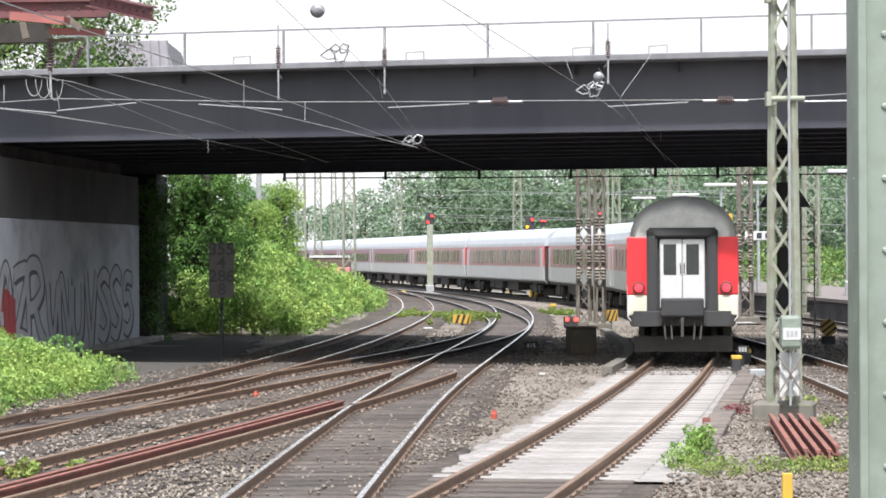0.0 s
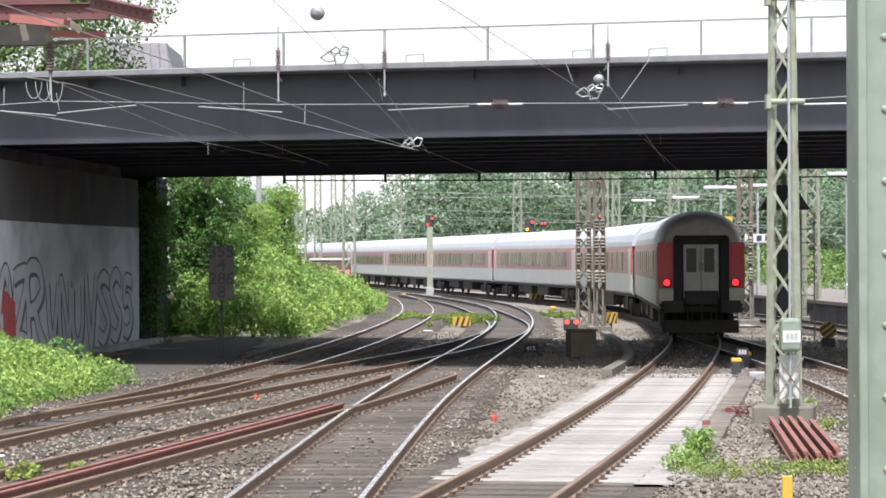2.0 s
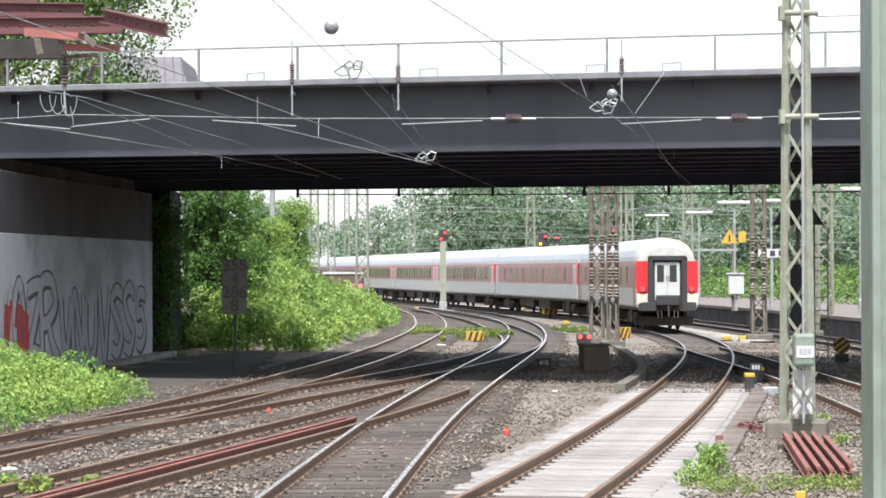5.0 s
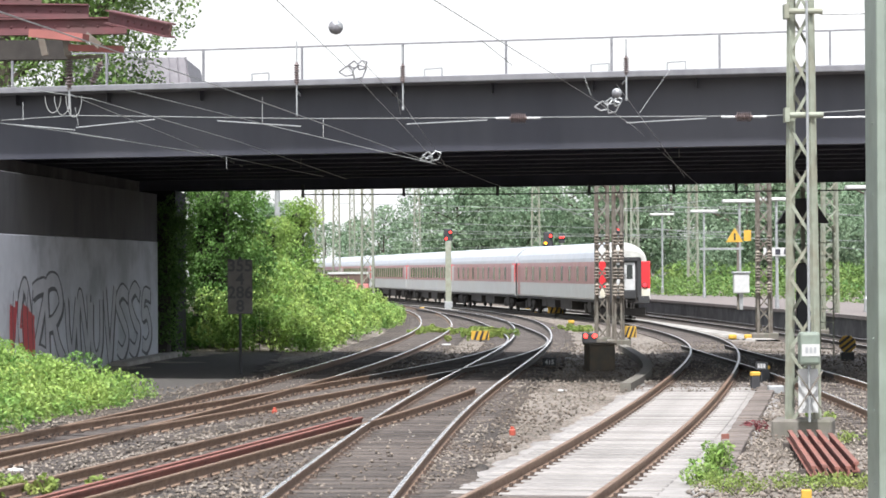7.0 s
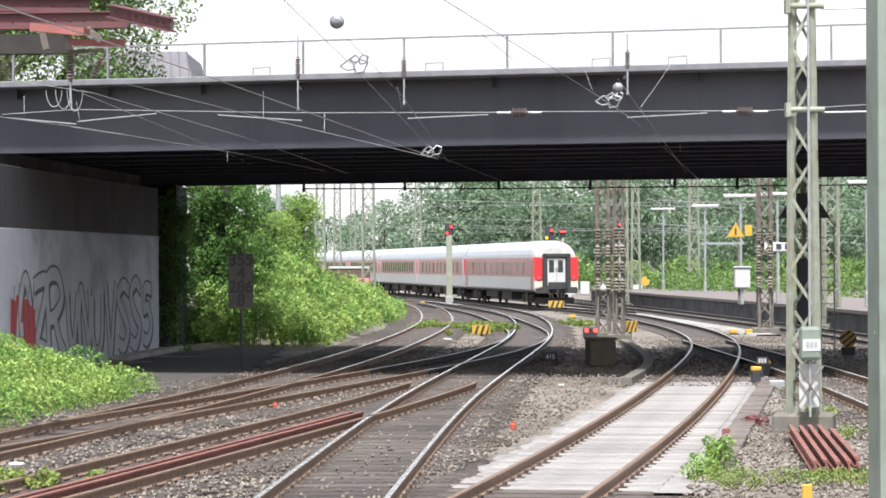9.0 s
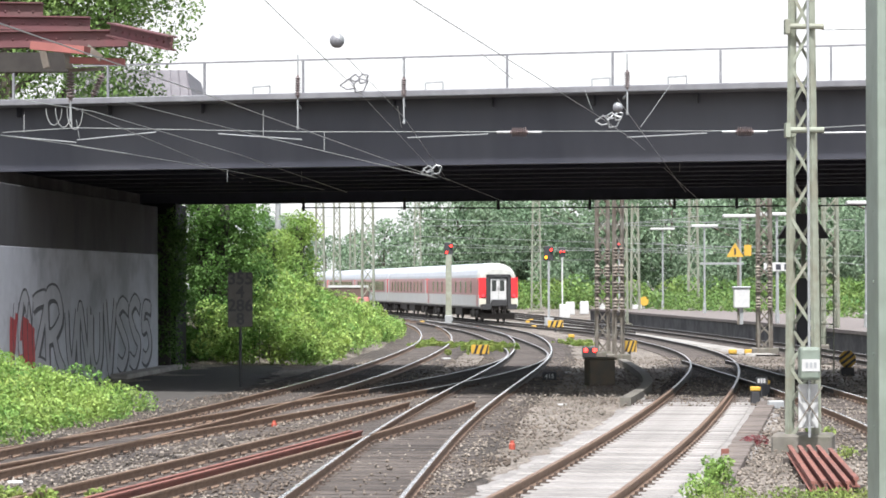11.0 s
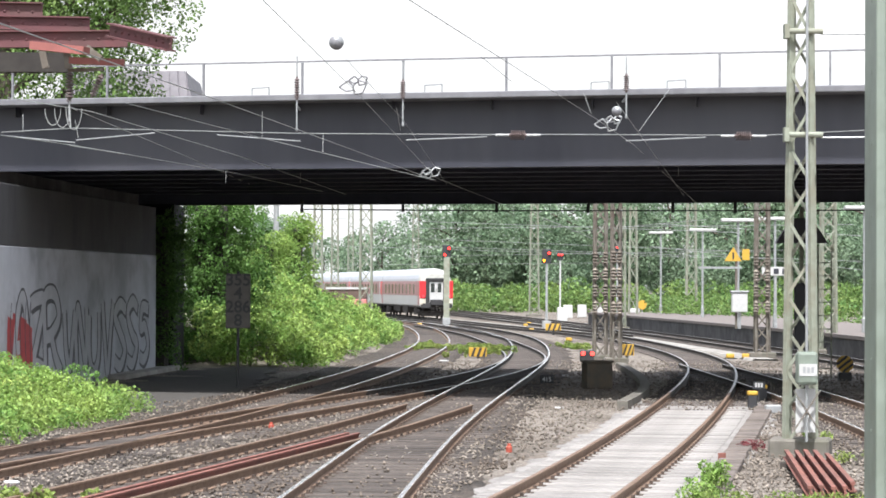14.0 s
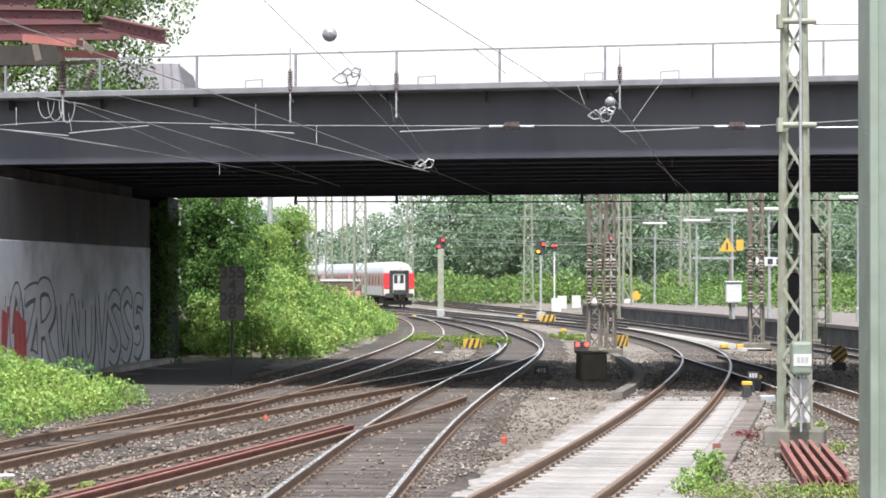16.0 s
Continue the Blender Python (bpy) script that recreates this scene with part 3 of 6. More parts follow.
def make_coach(kind):
    """Origin on the rail head at mid length; +y runs ahead, -y is the rear end."""
    c = thing("railway_coach", Matrix(), {
        "rear": "sleeping coach with red band, white skirt and red rear end",
        "high": "sleeping coach with faded red window band and white skirt",
        "seat": "passenger coach with purple window band and pale roof",
        "plain": "white and dull red passenger coach with a row of windows"}[kind], "railway coach", "coaches of the train")
    band = M_COACH_PURPLE if kind == "seat" else M_COACH_BAND
    ends = band if kind == "seat" else M_COACH_RED
    for s in (1, -1):
        part("lower_side", strip(SIDE[:3], -HALF, HALF, s), M_COACH_WHITE, c, "white lower side")
        part("window_band", strip(BAND, -HALF + 1.0, HALF - 1.0, s), band, c, "faded red band")
        for y0 in (-HALF, HALF - 1.0):
            part("band_end", strip(BAND, y0, y0 + 1.0, s), ends, c, "bright red band end" if ends is M_COACH_RED else "")
    part("inner_body", boxes((-1.29, 1.29, -HALF + 0.05, HALF - 0.05, 1.0, 3.03)), M_RUBBER, c)
    roof = shell(ROOF, -HALF + (1.3 if kind == "rear" else 0), HALF, True)
    part("roof", roof, M_COACH_ROOF, c, "pale grey arched roof")
    if kind == "rear":
        # domed roof end
        bm = bmesh.new()
        full = ROOF + [(-x, z) for x, z in reversed(ROOF) if x > 0]
        prev = None
        for k in range(7):
            th = k / 6 * math.pi / 2
            y = -HALF + 1.3 - 1.3 * math.sin(th)
            sc = 1 - 0.42 * (1 - math.cos(th))
            ring = [bm.verts.new((x * (1 - 0.16 * (1 - math.cos(th))), y, 3.03 + (z - 3.03) * sc)) for x, z in full]
            if prev:
                for i in range(len(full) - 1):
                    bm.faces.new((prev[i], ring[i], ring[i + 1], prev[i + 1]))
            prev = ring
        bm.faces.new(prev)
        bmesh.ops.recalc_face_normals(bm, faces=bm.faces)
        ob = part("roof_end", bm, M_ROOF_END, c, "domed dirty grey roof end")
        for p in ob.data.polygons:
            p.use_smooth = len(p.vertices) == 4
    # windows
    n = {"rear": 9, "high": 10, "seat": 20, "plain": 14}[kind]
    w = {"rear": 0.62, "high": 0.62, "seat": 0.8, "plain": 1.05}[kind]
    lo, hi = {"rear": (2.0, 2.8), "high": (2.0, 2.8), "seat": (1.98, 2.64), "plain": (2.02, 2.84)}[kind]
    for side in (1, -1):
        for i in range(n):
            y = -HALF + 2.4 + (i + 0.5) * (2 * HALF - 4.8) / n
            bm = soft_box(-0.012, 0.02, y - w / 2, y + w / 2, lo, hi, 0.01, 1)
            ob = part("window", bm, M_GLASS_REFLECTED if i % 3 else M_GLASS, c)
            ob.location = (side * 1.346, 0, 0)
        for y in (-HALF + 0.75, HALF - 0.75):
            part("side_door", soft_box(side * 1.338 - 0.022, side * 1.338 + 0.022, y - 0.42, y + 0.42, 1.1, 2.92, 0.02, 1), M_COACH_WHITE if kind != "rear" else M_COACH_BAND, c)
    # ends
    for s in (-1, 1):
        y = s * HALF
        if kind == "rear" and s < 0:
            for x0 in (-1.345, 0.82):
                part("red_corner", soft_box(x0, x0 + 0.525, y - 0.02, y + 0.1, ZC, 3.04, 0.03, 2), M_COACH_RED, c, "bright red end panel")
                part("cream_corner", soft_box(x0 + 0.03, x0 + 0.5, y - 0.02, y + 0.1, 1.13, ZC - 0.005, 0.03, 2), M_CREAM, c, "grimy cream end panel")
            part("end_wall", boxes((-1.31, 1.31, y + 0.02, y + 0.12, 1.0, 3.03)), M_RUBBER, c)
            bm = bmesh.new()
            for x0, x1, z0, z1 in ((-0.86, -0.6, 1.12, ZB - 0.02), (0.6, 0.86, 1.12, ZB - 0.02), (-0.86, 0.86, ZB - 0.24, ZB)):
                box(bm, x0, x1, y - 0.16, y + 0.02, z0, z1)
            bmesh.ops.recalc_face_normals(bm, faces=bm.faces)
            bmesh.ops.bevel(bm, geom=bm.edges[:], offset=0.05, segments=2, affect="EDGES")
            part("gangway_bellows", bm, M_RUBBER, c, "black rubber gangway surround")
            for x0 in (-0.545, 0.005):
                d = part("end_door", soft_box(x0, x0 + 0.54, y - 0.05, y + 0.02, 1.3, ZB - 0.28, 0.02, 1), M_WHITE, c, "white folding end door")
                part("door_window", soft_box(x0 + 0.09, x0 + 0.40, y - 0.062, y - 0.05, 2.12, 2.86, 0.004, 1), M_GLASS, d)
                part("door_handle", boxes((x0 + (0.49 if x0 < 0 else 0.03), x0 + (0.515 if x0 < 0 else 0.055), y - 0.09, y - 0.05, 2.15, 2.4)), M_BLACK, d)
            part("bridge_plate", soft_box(-0.52, 0.52, y - 0.24, y - 0.1, 1.09, 1.55, 0.05, 2), M_RUBBER, c, "raised black gangway plate")
            for x in (-1.06, 1.06):
                lm = Matrix.Translation((x, y - 0.02, ZL)) @ Matrix.Rotation(math.pi / 2, 4, "X")
                bm = lathe(bmesh.new(), [(0.15, 0), (0.15, 0.05), (0.115, 0.06), (0.115, 0.02)], 20, lm)
                t = part("tail_light", bm, M_BLACK, c, "round rear lamp")
                part("lens", lathe(bmesh.new(), [(0.11, 0.0), (0.10, 0.045), (0.06, 0.055)], 18, lm), M_TAIL, t, "glowing red lens")
        else:
            part("end_wall", boxes((-1.3, 1.3, y - s * 0.1 - 0.02, y - s * 0.1 + 0.02, 1.0, 3.3)), M_COACH_WHITE, c)
            part("gangway_bellows", boxes((-0.85, 0.85, min(y, y + s * 0.12), max(y, y + s * 0.12), 1.2, 3.3)), M_RUBBER, c)
        part("buffer_beam", soft_box(-1.25, 1.25, y - 0.1 if s > 0 else y - 0.02, y + 0.02 if s > 0 else y + 0.1, 0.86, 1.24, 0.02, 1), M_FRAME, c)
        for x in (-0.875, 0.875):
            m = Matrix.Translation((x, y, 1.06)) @ Matrix.Rotation(-s * math.pi / 2, 4, "X")
            b = part("buffer", lathe(bmesh.new(), [(0.11, 0), (0.11, 0.35), (0.08, 0.36), (0.08, 0.55)], 14, m), M_FRAME, c)
            part("buffer_head", soft_box(x - 0.3, x + 0.3, y + s * 0.58 - 0.02, y + s * 0.58 + 0.03, 0.87, 1.25, 0.02, 2), M_RUBBER, b, "grey rectangular buffer head")
        cp = bmesh.new()
        bar(cp, (0, y, 1.04), (0, y + s * 0.42, 1.02), 0.09)
        bar(cp, (0, y + s * 0.4, 1.05), (0, y + s * 0.45, 0.62), 0.07)
        for x in (-0.45, -0.28, 0.3, 0.47):
            bar(cp, (x, y + s * 0.05, 0.98), (x * 0.9, y + s * 0.22, 0.55), 0.05, round_=6)
        part("coupling", cp, M_FRAME, c)
        part("rail_guard", soft_box(-1.2, 1.2, y - s * 0.5 - 0.04, y - s * 0.5 + 0.04, 0.22, 0.62, 0.02, 1), M_FRAME, c)
    part("underframe", boxes((-1.28, 1.28, -HALF + 0.1, HALF - 0.1, 0.9, 1.02), (-1.2, 1.2, -4.5, -1.2, 0.4, 0.9), (-1.2, 1.2, 0.6, 3.2, 0.45, 0.9), (-1.15, 1.15, 3.6, 5.2, 0.5, 0.9)), M_FRAME, c)
    for yb in (-9.5, 9.5):
        bm = bmesh.new()
        for x in (-1.05, 1.05):
            box(bm, x - 0.06, x + 0.06, yb - 1.75, yb + 1.75, 0.52, 0.78)
            box(bm, x - 0.12, x + 0.12, yb - 0.5, yb + 0.5, 0.35, 0.9)
            for w_ in (-1.25, 1.25):
                box(bm, x - 0.1, x + 0.1, yb + w_ - 0.2, yb + w_ + 0.2, 0.3, 0.7)
        box(bm, -1.0, 1.0, yb - 0.25, yb + 0.25, 0.5, 0.8)
        bogie = part("bogie", bm, M_FRAME, c)
        for w_ in (-1.25, 1.25):
            for x in (-0.75, 0.75):
                m = Matrix.Translation((x, yb + w_, 0.461)) @ Matrix.Rotation(math.pi / 2, 4, "Y")
                part("wheel", lathe(bmesh.new(), [(0.44, -0.06), (0.46, -0.05), (0.46, 0.06), (0.1, 0.07)], 22, m), M_FRAME, bogie)
    return c


KINDS = ["rear", "high", "plain", "plain", "plain", "seat", "seat", "seat", "seat"]
_made = {}
COACHES = []
for k in KINDS:
    if k in _made:
        COACHES.append(copy_thing(_made[k], Matrix()))
    else:
        _made[k] = make_coach(k)
        COACHES.append(_made[k])


# ---- masts ----
def lattice_mast(m, height, wb, wt, material, label, step=0.75, leg=0.07, plinth=True, depth=None):
    """Four angle legs with zigzag bracing on all four sides, on a concrete base."""
    mast = thing("catenary_mast", m, label, "lattice mast", "catenary masts")
    at = lambda z, sx, sy: Vector((sx * (wb + (wt - wb) * z / height) / 2, sy * (depth or wb) / wb * (wb + (wt - wb) * z / height) / 2, z))
    for sx in (-1, 1):
        for sy in (-1, 1):
            part("leg", bar(bmesh.new(), at(0, sx, sy), at(height, sx, sy), leg), material, mast)
    n = int(height / step)
    for i in range(n):
        z0, z1 = i * height / n, (i + 1) * height / n
        s = 1 if i % 2 else -1
        for sy in (-1, 1):
            part("brace", bar(bmesh.new(), at(z0, -s * sy, sy), at(z1, s * sy, sy), leg * 0.6, leg * 0.6), material, mast)
        for sx in (-1, 1):
            part("brace", bar(bmesh.new(), at(z0, sx, -s), at(z1, sx, s), leg * 0.6, leg * 0.6), material, mast)
    if plinth:
        p = wb * 0.5 + 0.28
        part("concrete_base", soft_box(-p, p, -p * 0.8, p * 0.8, -0.5, 0.12, 0.04, 1), M_CONCRETE, mast)
    return mast


def make_bush(name, region, n, height, size, material, label, seed, category="bush", per=700):
    """Low wild growth: many small rounded clumps of leaves over a patch (function of a rng giving x, y)."""
    rng = np.random.default_rng(seed)
    pts, rad = [], []
    for _ in range(n):
        x, y = region(rng)
        r = rng.uniform(0.18, 0.7)
        z = float(ground_z(x, y)) + rng.uniform(0.0, 1.0) ** 0.7 * height(x, y) * (1.55 if rng.uniform() < 0.1 else 1.0)
        pts.append((x, y, z))
        rad.append(r)
    ob = thing(name, Matrix(), label, category)
    leaves("foliage", clump_points(rng, pts, rad, per), size, material, ob, seed)
    bm = bmesh.new()
    for x, y, z in pts[::6]:
        g = float(ground_z(x, y))
        bar(bm, (x, y, g - 0.05), (x + rng.uniform(-0.2, 0.2), y + rng.uniform(-0.2, 0.2), max(z, g + 0.25)), 0.025, round_=5)
    tagged(part("stem", bm, M_BARK, ob), kind="stuff")
    return ob


def make_tree(x, y, h, spread, seed, label, material=M_TREE, base=None, leaf=0.22, per=26):
    rng = np.random.default_rng(seed)
    z0 = float(ground_z(x, y)) if base is None else base
    t = thing("tree", pose(x, y, z0), label, "tree", "trees behind the yard")
    bm = bmesh.new()
    lean = rng.uniform(-0.3, 0.3, 2)
    top = Vector((lean[0], lean[1], h * 0.62))
    lathe(bm, [(0.035 * h * 0.6, -0.3), (0.026 * h * 0.6, h * 0.2), (0.018 * h * 0.6, h * 0.45), (0.01 * h * 0.6, h * 0.7)], 8)
    centres, radii = [], []
    for i in range(int(44 + h)):
        u = rng.uniform(0.0, 1.0)
        a = rng.uniform(0, math.tau)
        prof = math.sin(min(u * 1.05, 1) * math.pi) ** 0.6 * 0.9 + 0.3
        d = spread * prof * rng.uniform(0.35, 1.0)
        c = (d * math.cos(a), d * math.sin(a), h * (0.06 + 0.92 * u))
        centres.append(c)
        radii.append(rng.uniform(0.11, 0.23) * h * (1.1 - 0.45 * u))
        if i % 4 == 0:
            bar(bm, (0, 0, max(0.3, c[2] - h * 0.15)), c, 0.012 * h, round_=5)
    part("trunk", bm, M_BARK, t)
    leaves("crown", clump_points(rng, centres, radii, per, 0.85), leaf, material, t, seed, 0.4)
    return t


# bank beside the siding
def bank_region(rng):
    y = rng.uniform(84.5, 166.4)
    edge = np.interp(y, [72, 78.4, 88, 99.2, 115.2, 134.4, 152, 166.4], [-6.0, -5.1, -3.9, -3.15, -2.4, -2.1, -2.7, -4.2])
    return float(edge - rng.uniform(0.2, 1.0) ** 1.3 * np.interp(y, [73.6, 80, 89.6, 99.2, 166.4], [4.0, 4.2, 4.8, 6.5, 6.0])), y


make_bush("bank_bushes", bank_region, 1500, lambda x, y: np.interp(y, [73.6, 83.2, 96, 120, 144, 166.4], [0.8, 1.7, 1.6, 0.95, 0.5, 0.35]) * float(np.clip((np.interp(y, [72, 78.4, 88, 99.2, 115.2, 134.4, 152, 166.4], [-6.0, -5.1, -3.9, -3.15, -2.4, -2.1, -2.7, -4.2]) - x) / 1.8, 0.2, 1)), 0.07, M_BUSH, "dense bright green wild bushes on the railway bank", 3, per=480)
make_bush("roadside_bushes", lambda rng: (lambda y: (float(np.interp(y, [32, 41.6, 52.8, 57.6], [-9.3, -7.95, -7.0, -7.0]) - rng.uniform(0.04, 1.0) * 4.0), y))(rng.uniform(35.2, 56.3)), 330, lambda x, y: 0.95 * float(np.clip((np.interp(y, [32, 41.6, 52.8, 57.6], [-9.3, -7.95, -7.0, -7.0]) - x) / 2.6, 0.12, 1)), 0.042, M_BUSH, "low bright green shrubs in front of the abutment", 4, per=1300)


# ivy curtain on the wall behind the bridge, and an ivy-clad stump
def ivy(name, m, w, d, h, n, seed, label, material, size=0.1):
    rng = np.random.default_rng(seed)
    ob = thing(name, m, label, "ivy")
    lump = np.array([[np.clip(rng.normal() * w * 0.36, -w * 0.75, w * 0.75), rng.uniform(-d / 2, d / 2), h * rng.uniform(0, 1) ** 0.75 * rng.uniform(0.88, 1.04)] for _ in range(n)])
    leaves("foliage", clump_points(rng, lump, rng.uniform(0.15, 0.6, n), 700), size * 0.62, material, ob, seed)
    # an added dark box fills the gaps between the leaves
    part("core", soft_box(-w * 0.25, w * 0.25, -d * 0.25, d * 0.25, -0.4, h * 0.9, 0.1, 1), M_SOIL, ob, "dark filler box inside the leaves")
    return ob


ivy("ivy_wall", pose(-8.55, 88.32, -0.1), 2.3, 3.2, 6.3, 330, 5, "dark green ivy covering the wall beside the bridge", M_IVY)
ivy("ivy_curtain", pose(-9.55, 80.9, -0.1), 1.0, 0.9, 5.2, 120, 8, "dark ivy hanging over the abutment corner in shade", M_IVY, 0.085)
ivy("ivy_thicket", pose(-7.6, 100, 1.2), 1.7, 1.6, 3.6, 120, 7, "light green climbing growth above the bank", M_BUSH, 0.09)
ivy("ivy_stump", pose(-6.4, 102.4, 1.2), 1.0, 1.2, 4.3, 120, 6, "tall ivy-clad post above the bank", M_BUSH, 0.09)

for i, (x, y, h, sp) in enumerate([(-62, 400, 17, 7), (-50, 419.2, 15, 6), (-40, 376, 13, 6), (-29, 384, 14, 6), (-19, 371.2, 10.5, 6), (-10, 364.8, 12, 6), (1, 344, 18, 7), (11, 344, 19, 8),
                                  (20, 328, 18, 7), (29, 320, 19, 8), (37, 304, 18, 7), (46, 304, 19, 8), (55, 288, 18, 7), (64, 296, 19, 8), (-15, 408, 11, 7), (6, 392, 20, 8), (25, 376, 20, 8), (42, 360, 20, 8), (58, 344, 20, 8), (-74, 432, 16, 7)]):
    make_tree(x, y, h, sp, 20 + i, "large dark green broadleaf tree with a full crown", base=-0.4, leaf=0.25, per=34)
make_tree(-17.2, 94.4, 23.0, 4.4, 60, "green roadside tree beside the bridge end", leaf_mat("roadside_leaf", (0.09, 0.17, 0.045), (0.20, 0.29, 0.09), 0.4), base=0, leaf=0.085, per=330)

lattice_mast(pose(5.97, 41.44, 0, 0, 0, -13), 9.5, 0.46, 0.27, M_MAST, "pale green painted lattice mast on a concrete base", 0.62, 0.085)


# ---- platform ----
def make_platform():
    p = thing("platform", Matrix(), "far platform with pale paving and dark concrete edge", "platform", kind="structure")
    line = Line([(64, 17.0), (95.36, 16.1), (128, 14.25), (161.6, 11.7), (179.2, 10.2)])
    pts = line.walk_line(64, 179, 1.6)
    verts, faces = [], []
    prof = [(0, -0.3), (0, 0.6), (-0.08, 0.62), (-0.08, 0.76), (7.5, 0.76), (7.5, -0.3)]
    n = len(prof)
    for X, Y, h in pts:
        for u, z in prof:
            verts.append((X + u * math.cos(h), Y - u * math.sin(h), z))
    for j in range(len(pts) - 1):
        for i in range(n - 1):
            faces.append((j * n + i, j * n + i + 1, j * n + n + i + 1, j * n + n + i))
    faces.append(tuple(range(n)))
    faces.append(tuple((len(pts) - 1) * n + i for i in range(n))[::-1])
    ob = raw_mesh("platform_body", verts, faces, M_WALL_DARK, p)
    ob.data.materials.append(M_PLATFORM)
    ob.data.polygons.foreach_set("material_index", [1 if f < (len(pts) - 1) * (n - 1) and f % (n - 1) in (2, 3) else 0 for f in range(len(faces))])


M_PLATFORM = mat("platform_paving", (0.165, 0.14, 0.128), (0.125, 0.108, 0.10), scale=3, rough=0.9)
make_platform()


# ---- far masts, signals, lamps ----
for X, Y, H, wb, wt, mt in [(-9.45, 176, 11, .7, .45, 0), (-10.47, 224, 12, .7, .45, 0), (-10.96, 272, 12, .7, .45, 0), (-5.17, 152, 10.5, .75, .6, 0), (-3.61, 264, 13, .9, .45, 0), (8.00, 228.8, 11, .9, .6, 0), (11.37, 160, 8, .4, .3, 0), (12.80, 169.6, 8.3, .6, .4, 0), (17.80, 179.2, 10, .75, .55, 0)]:
    lattice_mast(pose(X, Y, -0.1), H, wb, wt, M_MAST, "weathered grey-green lattice mast among the far tracks", 0.95, 0.1)
for X, Y, H, wb, wt, mt in [(5.76, 92.8, 8, .45, .4, 0), (6.14, 89.6, 8, .32, .28, 0), (12.52, 97.6, 8.5, .5, .45, 0), (15.91, 102.4, 8, .6, .5, 0)]:
    lattice_mast(pose(X, Y, -0.05), H, wb, wt, M_MAST_RUST if X < 13 else M_MAST, "rusty lattice mast with insulators on its lower half" if X < 13 else "green lattice mast beyond the front mast", 0.55, 0.095)


M_STRING = mat("string_grey", (0.24, 0.21, 0.17), (0.14, 0.115, 0.095), scale=4, rough=0.6)


def insulator(parent, base, top, r=0.09, n=7, material=M_INSUL, name="insulator"):
    a, b = Vector(base), Vector(top)
    L = (b - a).length
    m = Matrix.Translation(a) @ (b - a).to_track_quat("Z", "Y").to_matrix().to_4x4()
    prof = [(r * 0.35, 0)]
    for i in range(n):
        z = L * (0.08 + 0.84 * (i + 0.5) / n)
        d = L * 0.84 / n
        prof += [(r * 0.4, z - d * 0.45), (r, z - d * 0.1), (r * 0.95, z + d * 0.1), (r * 0.4, z + d * 0.45)]
    prof.append((r * 0.35, L))
    return part(name, lathe(bmesh.new(), prof, 10, m), material, parent)


for X, Y in ((5.53, 92.3), (5.91, 92.3), (6.01, 89.1), (6.22, 89.1), (12.21, 97.1), (12.66, 97.1)):
    st = thing("insulator_string", pose(X, Y, 0), "ribbed grey-brown insulator string on a rusty mast", "insulator", "insulator strings")
    for j in range(4):
        insulator(st, (0, -0.1, 1.6 + j * 0.62), (0, -0.1, 2.15 + j * 0.62), 0.11, 4, M_MAST_RUST if j % 2 else M_STRING)
    part("carrier", boxes((-0.03, 0.03, -0.05, 0.0, -0.2, 4.3)), M_MAST_RUST, st)


def platform_lamp(x, y, h):
    lamp = thing("platform_lamp", pose(x, y, 0.75), "slim pale platform lamp with flat white head", "lamp post", "platform lamps")
    part("pole", lathe(bmesh.new(), [(0.11, 0), (0.10, 0.6), (0.07, 0.65), (0.06, h - 0.76)], 12), M_GALV, lamp)
    part("lamp_head", soft_box(-0.85, 0.85, -0.2, 0.2, h - 0.78, h - 0.62, 0.04, 2), M_WHITE, lamp, "flat white lamp head")


for X, Y, H in [(14.86, 171.2, 6.4), (15.96, 153.6, 6.2), (14.22, 120, 5.9), (15.39, 115.2, 5.85), (17.59, 103.36, 6.0)]:
    platform_lamp(X, Y, H)

M_SIG_RED = glow("signal_red", (1.0, 0.04, 0.03), 2.5)
M_SIG_YEL = glow("signal_yellow", (1.0, 0.35, 0.02), 2.5)


def light_signal(x, y, z_head, lamps, w=0.6, hh=0.95, post=M_GALV, pw=0.14, label="railway light signal with lit red lamps on a grey post"):
    s = thing("light_signal", pose(x, y, -0.15), label, "railway signal", "light signals")
    part("post", boxes((-pw / 2, pw / 2, -pw / 2, pw / 2, 0, z_head + 0.1)), post, s)
    part("foot", soft_box(-0.28, 0.28, -0.25, 0.25, 0, 0.55, 0.03, 1), M_GALV, s)
    head = part("signal_head", soft_box(-w / 2, w / 2, -0.14, 0.0, z_head, z_head + hh, 0.05, 2), M_BLACK, s, "black signal head")
    for lx, lz, mt in lamps:
        m = Matrix.Translation((lx, -0.14, z_head + lz)) @ Matrix.Rotation(math.pi / 2, 4, "X")
        part("visor", lathe(bmesh.new(), [(0.12, 0), (0.12, 0.12), (0.105, 0.12), (0.105, 0.02)], 14, m), M_BLACK, head)
        part("lamp_lens", lathe(bmesh.new(), [(0.10, 0), (0.09, 0.03), (0.05, 0.04)], 14, m), mt, head, "lit lens")


light_signal(-0.16, 172.8, 4.75, [(-0.14, 0.25, M_SIG_RED), (0.17, 0.7, M_SIG_RED)], pw=0.42, post=M_MAST)
light_signal(6.41, 160, 4.3, [(-0.17, 0.2, M_SIG_YEL), (0.16, 0.68, M_SIG_RED)])
light_signal(10.73, 235.2, 5.3, [(-0.15, 0.55, M_SIG_RED), (0.15, 0.55, M_SIG_RED)], post=M_WHITE, label="black light signal on a red and white post")
light_signal(13.24, 192, 5.4, [(0.0, 0.5, M_SIG_RED)], w=0.45)


